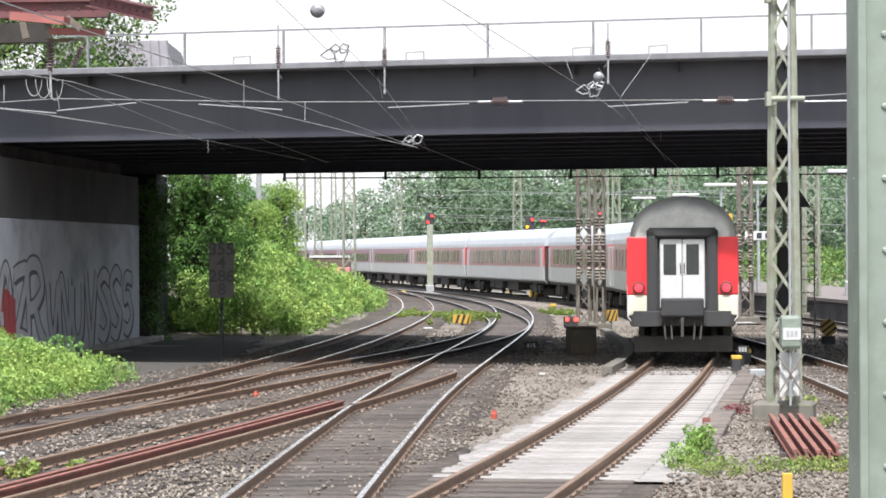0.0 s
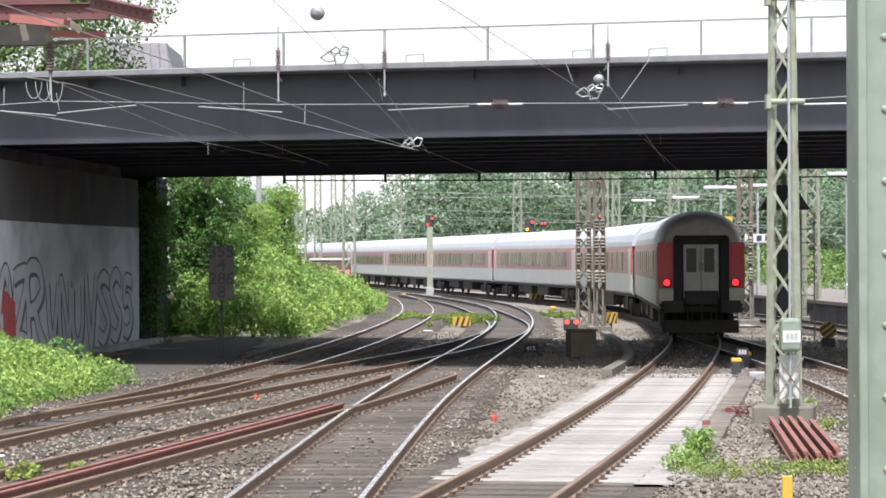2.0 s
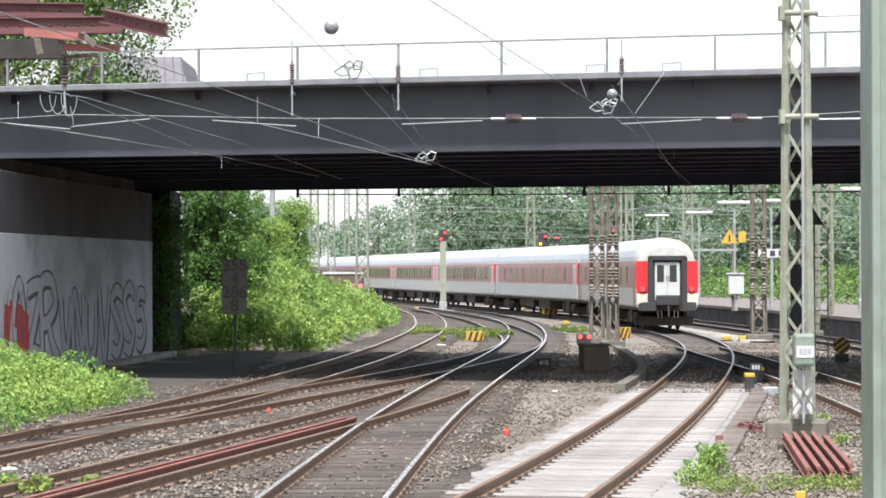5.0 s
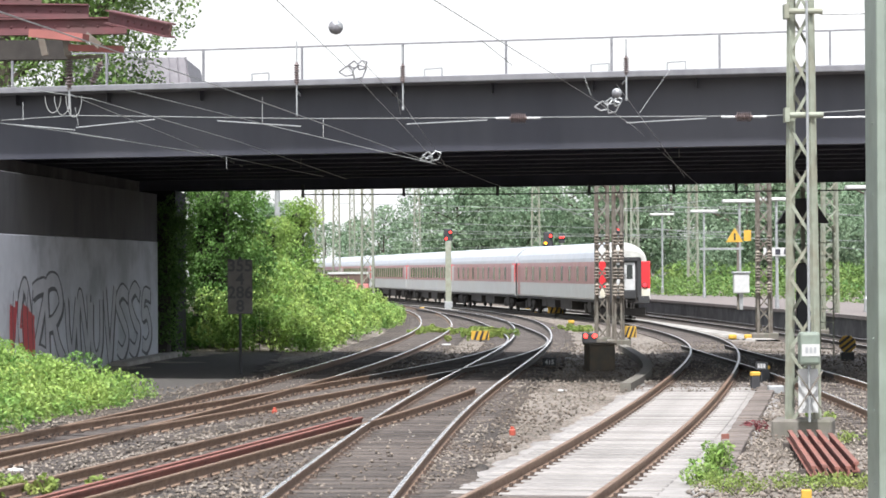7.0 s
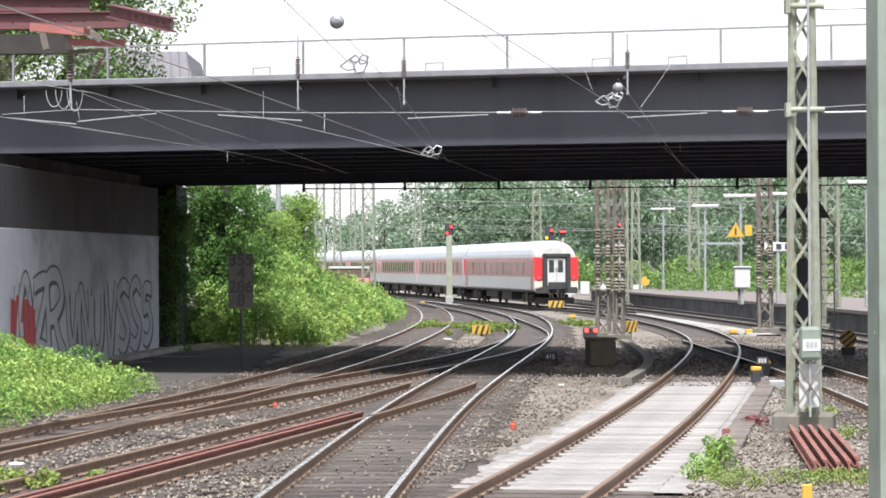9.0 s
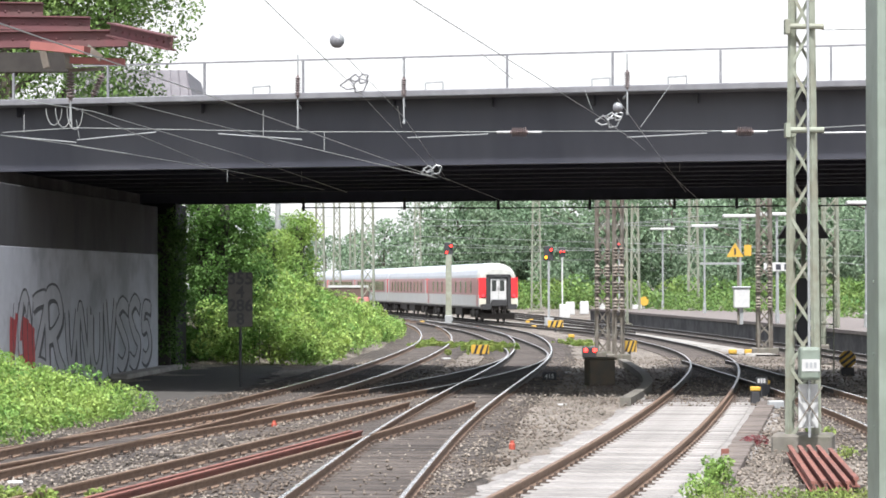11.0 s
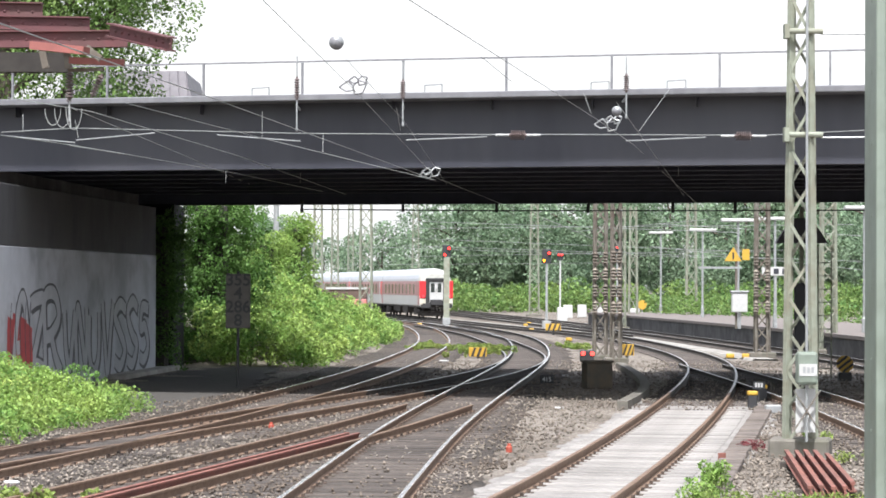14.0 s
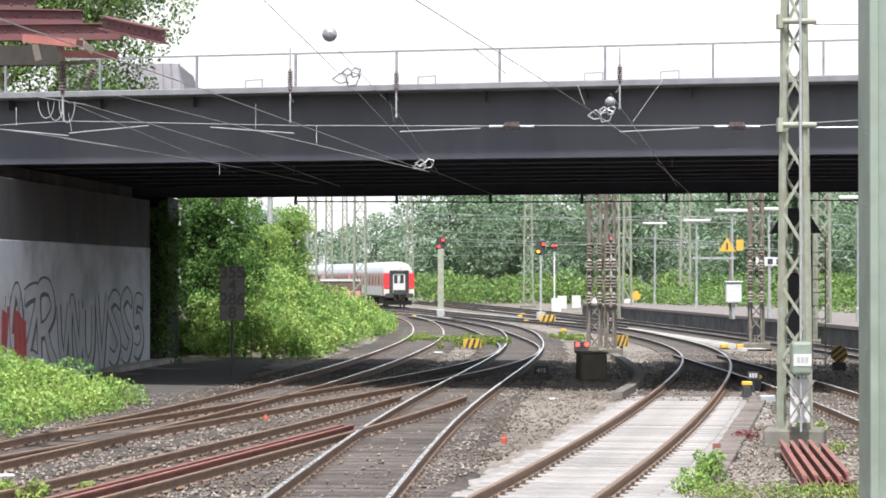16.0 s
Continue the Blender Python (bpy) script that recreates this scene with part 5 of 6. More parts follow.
# ---- loose things near the front mast ----
def near_things():
    # five rusty rails in a short stack
    s = thing("rail_stack", pose(5.4, 35.68, -0.17, 0, 0, -5.4), "short rusty rail pieces lying side by side on bearers", "stack of rails")
    for i in range(5):
        bm = bmesh.new()
        x = -0.30 + i * 0.15
        L = (3.6, 3.5, 3.7, 3.6, 2.9)[i]
        box(bm, x - 0.055, x + 0.055, -L, L, 0.1, 0.118)
        box(bm, x - 0.012, x + 0.012, -L, L, 0.118, 0.2)
        box(bm, x - 0.034, x + 0.034, -L, L, 0.2, 0.235)
        part("rail_piece", bm, M_RED_RUST, s)
    for y in (-2.5, 2.5):
        part("bearer", boxes((-0.45, 0.45, y - 0.06, y + 0.06, -0.06, 0.1)), M_SLEEPER, s)
    # cable trough slabs
    tr = thing("cable_trough", Matrix(), "row of weathered concrete cable trough lids", "cable trough")
    a, b = Vector((3.74, 34.27, -0.17)), Vector((7.46, 57.46, -0.17))
    n = int((b - a).length / 0.6)
    for i in range(n):
        p = a.lerp(b, (i + 0.5) / n)
        ang = math.degrees(math.atan2(b.y - a.y, b.x - a.x)) - 90
        ob = part("lid", soft_box(-0.2, 0.2, -0.26, 0.26, -0.1, 0.07, 0.015, 1), M_LID, tr, "reddish lid" if i == 6 else "")
        ob.matrix_basis = pose(p.x, p.y, p.z + random.uniform(-0.01, 0.02), random.uniform(-2, 2), random.uniform(-2, 2), ang + random.uniform(-3, 3))
    pl = thing("red_plant_heap", pose(*(5.30, 42.85, -0.17)), "small heap of dark red weed beside the trough", "weed")
    rng = np.random.default_rng(9)
    leaves("foliage", clump_points(rng, [(0, 0, 0.06), (0.15, 0.1, 0.05), (-0.12, 0.05, 0.04)], [0.16, 0.14, 0.13], 9000), 0.02, M_REDWEED, pl, 9)
    # point lanterns
    for (x, y, z), lab in (((7.15, 57.46, -0.17), "small yellow and black ground marker box"), ((7.86, 61.17, -0.17), "small ground marker box with yellow top")):
        q = thing("ground_marker", pose(x, y, z), lab, "ground marker", "ground markers")
        part("body", soft_box(-0.11, 0.11, -0.09, 0.09, -0.02, 0.3, 0.02, 1), M_BLACK, q)
        part("top", soft_box(-0.12, 0.12, -0.1, 0.1, 0.3, 0.4, 0.02, 1), M_YELLOW, q, "yellow top")
    q = thing("point_sign", pose(*(7.66, 60.27, -0.17)), "small black plate with pale number marks", "sign")
    part("stake", boxes((-0.02, 0.02, 0, 0.03, -0.1, 0.45)), M_BLACK, q)
    part("plate", soft_box(-0.15, 0.15, -0.03, -0.005, 0.32, 0.52, 0.006, 1), M_BLACK, q)
    for i in range(3):
        part("mark", boxes((-0.1 + i * 0.07, -0.05 + i * 0.07, -0.036, -0.031, 0.37, 0.48)), M_WHITE, q)
    q = thing("junction_box", pose(*(7.39, 55.63, -0.17)), "flat pale grey junction box on the ballast", "junction box")
    part("box_body", soft_box(-0.18, 0.18, -0.12, 0.12, -0.03, 0.16, 0.02, 1), M_GALV, q)
    q = thing("yellow_post", pose(3.76, 25.92, -0.2), "short yellow marker post", "marker post")
    part("post", soft_box(-0.055, 0.055, -0.03, 0.03, 0, 0.52, 0.008, 1), M_YELLOW, q)
    q = thing("timber_block", pose(2.88, 25.6, -0.17, 0, 0, 8), "loose pale timber block on the ballast", "timber block")
    part("block", soft_box(-0.2, 0.2, -0.07, 0.07, 0, 0.1, 0.012, 1), M_TIMBER, q)
    q = thing("scrap_plate", pose(*(4.43, 39.55, -0.17), 0, 0, 30), "small rusty steel plate on edge", "scrap")
    part("plate", soft_box(-0.07, 0.07, -0.02, 0.02, 0, 0.16, 0.006, 1), M_RED_RUST, q)


M_LID = mat("trough_lid", (0.14, 0.115, 0.10), (0.095, 0.08, 0.07), scale=4, rough=0.95, vary=0.2, bump=0.006)
M_REDWEED = leaf_mat("red_weed", (0.22, 0.05, 0.06), (0.16, 0.05, 0.05), 2.0)
M_TIMBER = mat("pale_timber", (0.52, 0.40, 0.24), (0.42, 0.31, 0.18), scale=5, rough=0.85, squash=(1, 8, 8))
near_things()


# ---- loose red rails between the turnout rails ----
lr = thing("loose_rails", Matrix(), "pair of long loose red-rusted rails lying between the rails", "loose rails")
for d in (0.12, 0.32):
    q = LINE_E.walk_line(17.6, 45.4, 1.2)
    sweep("loose_rail", offset(q, d), lr, M_RED_RUST, M_RED_RUST, -0.005)


# ---- markers on the ballast ----
def red_marker(p):
    q = thing("red_marker", pose(*p), "small red plastic marker on the ballast", "marker", "red markers")
    part("body", lathe(bmesh.new(), [(0.055, -0.02), (0.055, 0.07), (0.035, 0.09), (0.035, 0.13)], 12), M_ORANGE, q)


M_ORANGE = mat("red_plastic", (0.38, 0.075, 0.045), (0.30, 0.06, 0.04), rough=0.5)
for p in ((1.05, 42.13, -0.17), (-3.51, 48.42, -0.17)):
    red_marker(p)


def hazard_sign(p, w, h, tilt, post=0.25):
    """Yellow and black striped plate on a short stand, striped in real bands."""
    q = thing("hazard_marker", pose(*p), "yellow and black striped track marker plate", "hazard sign", "hazard markers")
    part("stand", boxes((-0.05, 0.05, 0.02, 0.1, -0.1, post + h * 0.6)), M_BLACK, q)
    pl = part("plate", soft_box(-w / 2, w / 2, -0.02, 0.02, post, post + h, 0.01, 1), M_YELLOW, q)
    for i in range(3):
        x = -w / 2 + w * (0.12 + 0.32 * i)
        bm = bmesh.new()
        v = [(x, post + 0.01), (x + w * 0.14, post + 0.01), (x + w * 0.14 + h * 0.35, post + h - 0.01), (x + h * 0.35, post + h - 0.01)]
        v = [(max(-w / 2 + 0.01, min(w / 2 - 0.01, a)), b) for a, b in v]
        f = [bm.verts.new((a, -0.026, b)) for a, b in v]
        k = [bm.verts.new((a, -0.019, b)) for a, b in v]
        bm.faces.new(f)
        bm.faces.new(k[::-1])
        for j in range(4):
            bm.faces.new((f[j], k[j], k[(j + 1) % 4], f[(j + 1) % 4]))
        part("stripe", bm, M_BLACK, pl)
    q.rotation_euler = (0, 0, radians(tilt))


hazard_sign((1.16, 96.72, -0.17), 0.75, 0.36, -20, 0.04)
hazard_sign((6.71, 91.68, -0.17), 0.52, 0.42, 10)


def hazard_disc(p, r):
    """Round yellow plate with slanting black bands on a low black foot."""
    q = thing("hazard_disc", pose(*p), "round yellow and black striped disc on a black foot", "hazard sign", "hazard markers")
    m = Matrix.Translation((0, 0, 0.22 + r)) @ Matrix.Rotation(math.pi / 2, 4, "X")
    d = part("disc", lathe(bmesh.new(), [(r - 0.01, -0.03), (r, -0.02), (r, 0.02), (r - 0.01, 0.03)], 8, m @ Matrix.Rotation(math.pi / 8, 4, "Z")), M_YELLOW, q)
    for c in (-0.55, 0.0, 0.55):
        h = r * math.sqrt(1 - c * c) * 0.9
        bm = boxes((-h, h, -0.036, -0.031, c * r - r * 0.14, c * r + r * 0.14))
        ob = part("stripe", bm, M_BLACK, d)
        ob.matrix_basis = Matrix.Translation((0, 0, 0.22 + r)) @ Matrix.Rotation(radians(-38), 4, "Y")
    part("foot", soft_box(-0.2, 0.2, -0.12, 0.16, -0.1, 0.24, 0.03, 1), M_BLACK, q)


hazard_disc((12.16, 74.94, -0.17), 0.27)
hazard_sign((6.11, 142.67, -0.17), 0.9, 0.4, 0)


def point_machine(p, label="yellow point machine cover between the tracks"):
    q = thing("point_machine", pose(*p), label, "point machine", "point machines")
    part("cover", soft_box(-0.16, 0.16, -0.12, 0.12, 0.0, 0.18, 0.04, 2), M_YELLOW, q)
    part("base", boxes((-0.25, 0.25, -0.16, 0.16, -0.1, 0.0)), M_BLACK, q)


for p in ((5.9, 180.0, -0.17), (5.2, 153.0, -0.17), (6.24, 126.54, -0.17), (11.24, 97.49, -0.17), (5.44, 172.67, -0.17), (-2.04, 172.67, -0.17), (11.87, 97.49, -0.17)):
    point_machine(p)


def sand_strip(line, y0, y1, lo, hi):
    q = thing("sand_strip", Matrix(), "pale sandy strip between the far tracks", "sand", kind="structure")
    ribbon("sand_bed", line, y0, y1, lo, hi, -0.13, M_SAND, q, 0.2)


M_SAND = mat("pale_sand", (0.30, 0.285, 0.26), (0.22, 0.21, 0.19), scale=2, rough=0.95, stain=(0.15, 0.14, 0.125), sscale=0.5)
sand_strip(LINE_A, 150, 215, 1.7, 2.6)
sand_strip(LINE_C, 95, 215, -2.6, -1.7)
sand_strip(LINE_A, 168, 196, -3.4, -2.0)


def grey_boxes():
    b = thing("relay_box", pose(*(4.13, 67.9, -0.17), 0, 0, 12), "dark rusty steel relay box beside the track", "relay box")
    part("box_body", soft_box(-0.37, 0.37, -0.3, 0.3, 0, 0.72, 0.03, 1), M_BOXDARK, b)
    part("lid", soft_box(-0.4, 0.4, -0.33, 0.33, 0.72, 0.78, 0.015, 1), M_BOXDARK, b)
    r = thing("dwarf_signal", pose(*(5.26, 92.37, -0.17)), "low dwarf signal with two red lamps", "railway signal")
    part("housing", soft_box(-0.3, 0.3, -0.1, 0.12, 0.02, 0.42, 0.04, 2), M_BLACK, r)
    for x in (-0.17, 0.17):
        part("lamp_lens", lathe(bmesh.new(), [(0.08, 0), (0.075, 0.03)], 12, Matrix.Translation((x, -0.1, 0.3)) @ Matrix.Rotation(math.pi / 2, 4, "X")), M_SIG_RED, r, "lit red lens")
    k = thing("cable_duct", Matrix(), "curved concrete kerb of a cable duct", "kerb")
    ln = Line([(56.8, 4.05), (64, 5.1), (73.6, 5.75), (86.4, 6.0)])
    pts = ln.walk_line(56.8, 86.4, 1.2)
    for (x0, y0, h0), (x1, y1, h1) in zip(pts, pts[1:]):
        part("kerb_stone", bar(bmesh.new(), (x0, y0, -0.12), (x1 - 0.02 * (x1 - x0), y1 - 0.02 * (y1 - y0), -0.12), 0.26, 0.26), M_CONCRETE, k)
    n = thing("point_number", pose(*(2.86, 71.04, -0.17)), "small white painted number on a low block", "number block")
    part("block", soft_box(-0.2, 0.2, -0.06, 0.06, -0.02, 0.26, 0.02, 1), M_BLACK, n)
    lettering(n, "415", 0.18, Matrix.Translation((0, -0.064, 0.13)) @ Matrix.Rotation(math.pi / 2, 4, "X"), M_WHITE)


M_BOXDARK = mat("dark_steel", (0.06, 0.055, 0.045), (0.10, 0.075, 0.05), scale=3, rough=0.8)
grey_boxes()


def platform_things():
    s = thing("warning_sign", pose(13.04, 112, 0.75), "yellow triangular warning sign on the platform post", "warning sign")
    bm = bmesh.new()
    a = [bm.verts.new((x, -0.03, z)) for x, z in ((-0.4, 3.1), (0.4, 3.1), (0.0, 3.75))]
    b = [bm.verts.new((x, 0.0, z)) for x, z in ((-0.4, 3.1), (0.4, 3.1), (0.0, 3.75))]
    bm.faces.new(a)
    bm.faces.new(b[::-1])
    for i in range(3):
        bm.faces.new((a[i], b[i], b[(i + 1) % 3], a[(i + 1) % 3]))
    part("triangle", bm, M_YELLOW, s)
    part("mark", boxes((-0.04, 0.04, -0.045, -0.032, 3.2, 3.5)), M_BLACK, s)
    part("flag_plate", boxes((0.42, 0.75, -0.03, 0.0, 3.15, 3.65)), M_YELLOW, s)
    part("arm", boxes((-1.6, 0.4, 0.0, 0.05, 2.75, 2.85)), M_GALV, s)
    part("post", lathe(bmesh.new(), [(0.06, 0), (0.06, 3.9)], 10, Matrix.Translation((0.15, 0.06, 0))), M_MAST_RUST, s)
    c = thing("white_cabinet", pose(13.33, 112, 0.75), "white cabinet on a post at the platform edge", "cabinet")
    part("cabinet_body", soft_box(-0.36, 0.36, -0.2, 0.2, 0.75, 1.65, 0.05, 2), M_WHITE, c)
    part("roof_lid", soft_box(-0.42, 0.42, -0.25, 0.25, 1.65, 1.75, 0.03, 1), M_GALV, c)
    part("post", boxes((-0.07, 0.07, -0.05, 0.05, 0, 0.75)), M_GALV, c)
    f = thing("round_sign", pose(14.95, 188.8, 0.0), "orange round sign on a low post", "sign")
    part("disc", lathe(bmesh.new(), [(0.35, 0), (0.35, 0.04)], 20, Matrix.Translation((0, 0, 1.25)) @ Matrix.Rotation(math.pi / 2, 4, "X")), M_YELLOW, f)
    part("post", boxes((-0.04, 0.04, 0.01, 0.06, -0.2, 1.2)), M_GALV, f)
    for x, y in ((14.09, 185.6), (8.93, 192), (10.55, 216), (12.06, 221), (12.22, 200)):
        q = thing("signal_cabinet", pose(x, y, -0.15), "small white lineside cabinet", "cabinet", "lineside cabinets")
        part("cabinet_body", soft_box(-0.4, 0.4, -0.25, 0.25, 0, 1.15, 0.04, 1), M_WHITE, q)
    w = thing("display_sign", pose(15.20, 113.6, 0.75), "pale platform sign with dark fields on the lamp post", "sign")
    part("panel", soft_box(-0.65, 0.65, -0.1, -0.06, 2.45, 2.85, 0.01, 1), M_WHITE, w)
    for x in (-0.5, -0.1, 0.3):
        part("field", boxes((x, x + 0.24, -0.106, -0.101, 2.52, 2.78)), M_GIRDER, w)
    part("bracket", boxes((-0.05, 0.05, -0.06, 0.05, 0.0, 2.8)), M_GALV, w)


platform_things()


# ---- graffiti ----
def graffiti():
    """Silver-grey tag letters with dark outlines, and a red piece, as thin paint on the wall face."""
    a, b = Vector((-11.37, 57.92, 0)), Vector((-9.6, 80, 0))
    d = b - a
    m = pose(a.x, a.y, 0, 0, 0, math.degrees(math.atan2(d.y, d.x)))
    rng = random.Random(12)
    g1 = thing("graffiti_tag", m, "grey graffiti lettering with dark outlines on the abutment", "graffiti")

    def stroke(pts, w, y, material, parent, name="stroke"):
        bm = bmesh.new()
        P = [Vector((u, y, z)) for u, z in pts]
        L, R = [], []
        for i, p in enumerate(P):
            t = (P[min(i + 1, len(P) - 1)] - P[max(i - 1, 0)]).normalized()
            n = Vector((-t.z, 0, t.x)) * w / 2
            L.append(bm.verts.new(p + n))
            R.append(bm.verts.new(p - n))
        for i in range(len(P) - 1):
            bm.faces.new((L[i], L[i + 1], R[i + 1], R[i]))
        ext = bmesh.ops.extrude_face_region(bm, geom=bm.faces[:])
        bmesh.ops.translate(bm, verts=[v for v in ext["geom"] if isinstance(v, bmesh.types.BMVert)], vec=(0, 0.002, 0))
        return part(name, bm, material, parent)

    def curve(p0, p1, p2, p3, n=10):
        out = []
        for i in range(n + 1):
            t = i / n
            out.append(tuple((1 - t) ** 3 * p0[k] + 3 * t * (1 - t) ** 2 * p1[k] + 3 * t * t * (1 - t) * p2[k] + t ** 3 * p3[k] for k in (0, 1)))
        return out

    letters = [
        (4.0, 1.8, 0.2, 2.35, [[(0, 0), (0.2, 0.75), (0.55, 1.0), (0.75, 0.7), (0.9, 0)], [(0.2, 0.38), (0.8, 0.42)]]),
        (5.7, 1.5, 0.25, 2.3, [[(0.05, 0.9), (0.5, 0.97), (1, 0.95), (0.55, 0.5), (0.05, 0.08), (0.5, 0.12), (1, 0.1)]]),
        (7.1, 2.0, 0.2, 2.4, [[(0.1, 0), (0.12, 0.5), (0.1, 0.97), (0.6, 1.02), (0.85, 0.75), (0.5, 0.5), (0.15, 0.48)], [(0.45, 0.48), (0.7, 0.25), (1, 0)]]),
        (9.4, 1.4, 0.25, 1.9, [[(0, 1), (0.2, 0.4), (0.5, 0.05), (0.75, 0.5), (0.95, 1)]]),
        (10.8, 1.5, 0.3, 2.0, [[(0.1, 0), (0.05, 0.6), (0.2, 1), (0.55, 0.5), (0.85, 0.05), (0.95, 0.6), (0.9, 1)]]),
        (12.4, 1.5, 0.1, 1.9, [[(0.1, 0.95), (0.1, 0.3), (0.5, 0.02), (0.9, 0.3), (0.9, 0.95)]]),
        (14.2, 1.5, 0.1, 2.1, [[(0, 1), (0.25, 0.4), (0.5, 0), (0.7, 0.5), (1, 1.05)]]),
        (15.8, 1.7, 0.15, 2.1, [[(0.95, 0.9), (0.5, 1.02), (0.1, 0.8), (0.45, 0.52), (0.9, 0.3), (0.55, 0.0), (0.05, 0.1)]]),
        (17.6, 1.7, 0.15, 2.1, [[(0.95, 0.9), (0.5, 1.02), (0.1, 0.8), (0.45, 0.52), (0.9, 0.3), (0.55, 0.0), (0.05, 0.1)]]),
        (19.5, 1.5, 0.2, 2.0, [[(0.9, 0.95), (0.3, 0.98), (0.1, 0.6), (0.6, 0.6), (0.9, 0.3), (0.5, 0.02), (0.05, 0.1)]]),
    ]
    depth = 0.0
    for u, w, lo, hi, lines in letters:
        for line in lines:
            P = [(u + (x + rng.uniform(-0.04, 0.04)) * w, lo + (z + rng.uniform(-0.03, 0.03)) * (hi - lo)) for x, z in line]
            P = [P[0]] + P + [P[-1]]
            pts = []
            for i in range(1, len(P) - 2):
                for k in range(7):
                    t = k / 6
                    pts.append(tuple(0.5 * (2 * P[i][c] + (P[i + 1][c] - P[i - 1][c]) * t + (2 * P[i - 1][c] - 5 * P[i][c] + 4 * P[i + 1][c] - P[i + 2][c]) * t * t + (3 * P[i][c] - P[i - 1][c] - 3 * P[i + 1][c] + P[i + 2][c]) * t ** 3) for c in (0, 1)))
            pts = [p for p, q in zip(pts, pts[1:] + [(1e9, 0)]) if p != q]
            drop = [(x + 0.12, z - 0.07) for x, z in pts]
            stroke(drop, 0.46, -0.002 - depth, M_TAGDARK, g1, "outline")
            stroke(pts, 0.50, -0.0035 - depth, M_TAGDARK, g1, "outline")
            stroke(pts, 0.36, -0.005 - depth, M_SILVER, g1, "fill")
            depth += 0.0004
    g2 = thing("graffiti_piece", m, "red graffiti piece with dark outline on the abutment", "graffiti")
    for i, (p, q) in enumerate((((3.7, 0.2), (3.8, 1.8)), ((4.3, 0.1), (4.3, 1.9)), ((5.0, 0.2), (5.0, 1.8)), ((5.6, 0.5), (5.6, 1.6)))):
        stroke(curve(p, (p[0] + 0.15, 0.8), (q[0] - 0.15, 1.2), q), 0.66, -0.003 - 0.0015 * i, M_TAGRED, g2, "fill")
    for i in range(5):
        x = 3.7 + i * 0.48
        stroke(curve((x, 0.3), (x + 0.3, 0.9), (x - 0.2, 1.3), (x + 0.1, 2.2)), 0.05, -0.011 - 0.0015 * i, M_TAGDARK, g2)


M_SILVER = mat("tag_silver", (0.46, 0.47, 0.51), (0.37, 0.38, 0.42), scale=2, rough=0.6)
M_TAGDARK = mat("tag_dark", (0.095, 0.095, 0.11), (0.065, 0.065, 0.075), scale=3, rough=0.7)
M_TAGRED = mat("tag_red", (0.42, 0.04, 0.045), (0.35, 0.035, 0.045), scale=3, rough=0.6)
graffiti()


# ---- house behind the bridge end, low wall by the far train ----
def far_house():
    h = thing("house", pose(-15.2, 121.6, 0), "house with grey metal mansard roof behind the bridge", "house")
    part("wall", boxes((-4, 2.1, 0, 8, -0.5, 11.7)), M_WHITE, h)
    bm = bmesh.new()
    lo = [bm.verts.new(p) for p in ((-4.2, -0.3, 12.0), (2.35, -0.3, 12.0), (2.35, 8.3, 12.0), (-4.2, 8.3, 12.0))]
    hi = [bm.verts.new(p) for p in ((-4.0, 0.2, 13.35), (1.95, 0.2, 13.35), (1.95, 7.8, 13.35), (-4.0, 7.8, 13.35))]
    bm.faces.new(lo[::-1])
    bm.faces.new(hi)
    for i in range(4):
        bm.faces.new((lo[i], lo[(i + 1) % 4], hi[(i + 1) % 4], hi[i]))
    r = part("roof", bm, M_ZINC, h, "grey standing-seam metal roof")
    for i in range(15):
        x = -4.1 + i * 0.45
        part("roof_seam", bar(bmesh.new(), (x, -0.33, 12.0), (x * 0.95 - 0.05, 0.17, 13.35), 0.05), M_ZINC, r)
    part("eaves", boxes((-4.25, 2.4, -0.35, 8.35, 11.7, 12.0)), M_CAP, h)


M_ZINC = mat("zinc_roof", (0.085, 0.075, 0.088), (0.065, 0.058, 0.07), scale=2, rough=0.5)
far_house()
wl = thing("low_wagon", pose(-6.9, 156.8, 0), "low brown parked wagon with red graffiti below the bank", "wagon")
M_PINK = mat("wagon_graffiti", (0.55, 0.16, 0.14), (0.45, 0.22, 0.20), scale=1.2, rough=0.6)
M_BROWN = mat("wagon_brown", (0.12, 0.075, 0.06), (0.09, 0.06, 0.05), scale=1.5, rough=0.7)
part("lower_side", soft_box(-1.6, 1.6, 0, 2.2, 0.9, 1.78, 0.03, 1), M_PINK, wl, "pale red graffiti panel")
part("upper_side", soft_box(-1.6, 1.6, 0.02, 2.2, 1.79, 2.4, 0.03, 1), M_BROWN, wl, "dark brown upper side")
part("top_rail", boxes((-1.0, 1.6, -0.04, 0.0, 2.41, 2.55)), M_WHITE, wl)
part("frame", boxes((-1.5, 1.5, 0.1, 2.1, 0.0, 0.9)), M_FRAME, wl)


# ---- weeds, stones, far hedges ----
def weed(p, h, seed, label="young bright green weed bush on the ballast", n=9, spread=0.25, mt=M_BUSH, size=0.045, deep=1.0):
    rng = np.random.default_rng(seed)
    w = thing("weed_bush", pose(*p), label, "weed", "weeds")
    cs = [(rng.normal() * spread, rng.normal() * spread * deep, h * rng.uniform(0.1, 1)) for _ in range(n)]
    leaves("foliage", clump_points(rng, cs, rng.uniform(0.05, 0.15, n), 5200), size, mt, w, seed)
    bm = bmesh.new()
    for c in cs:
        bar(bm, (c[0] * 0.3, c[1] * 0.3, -0.05), c, 0.012, round_=5)
    tagged(part("stem", bm, M_BARK, w), kind="stuff")


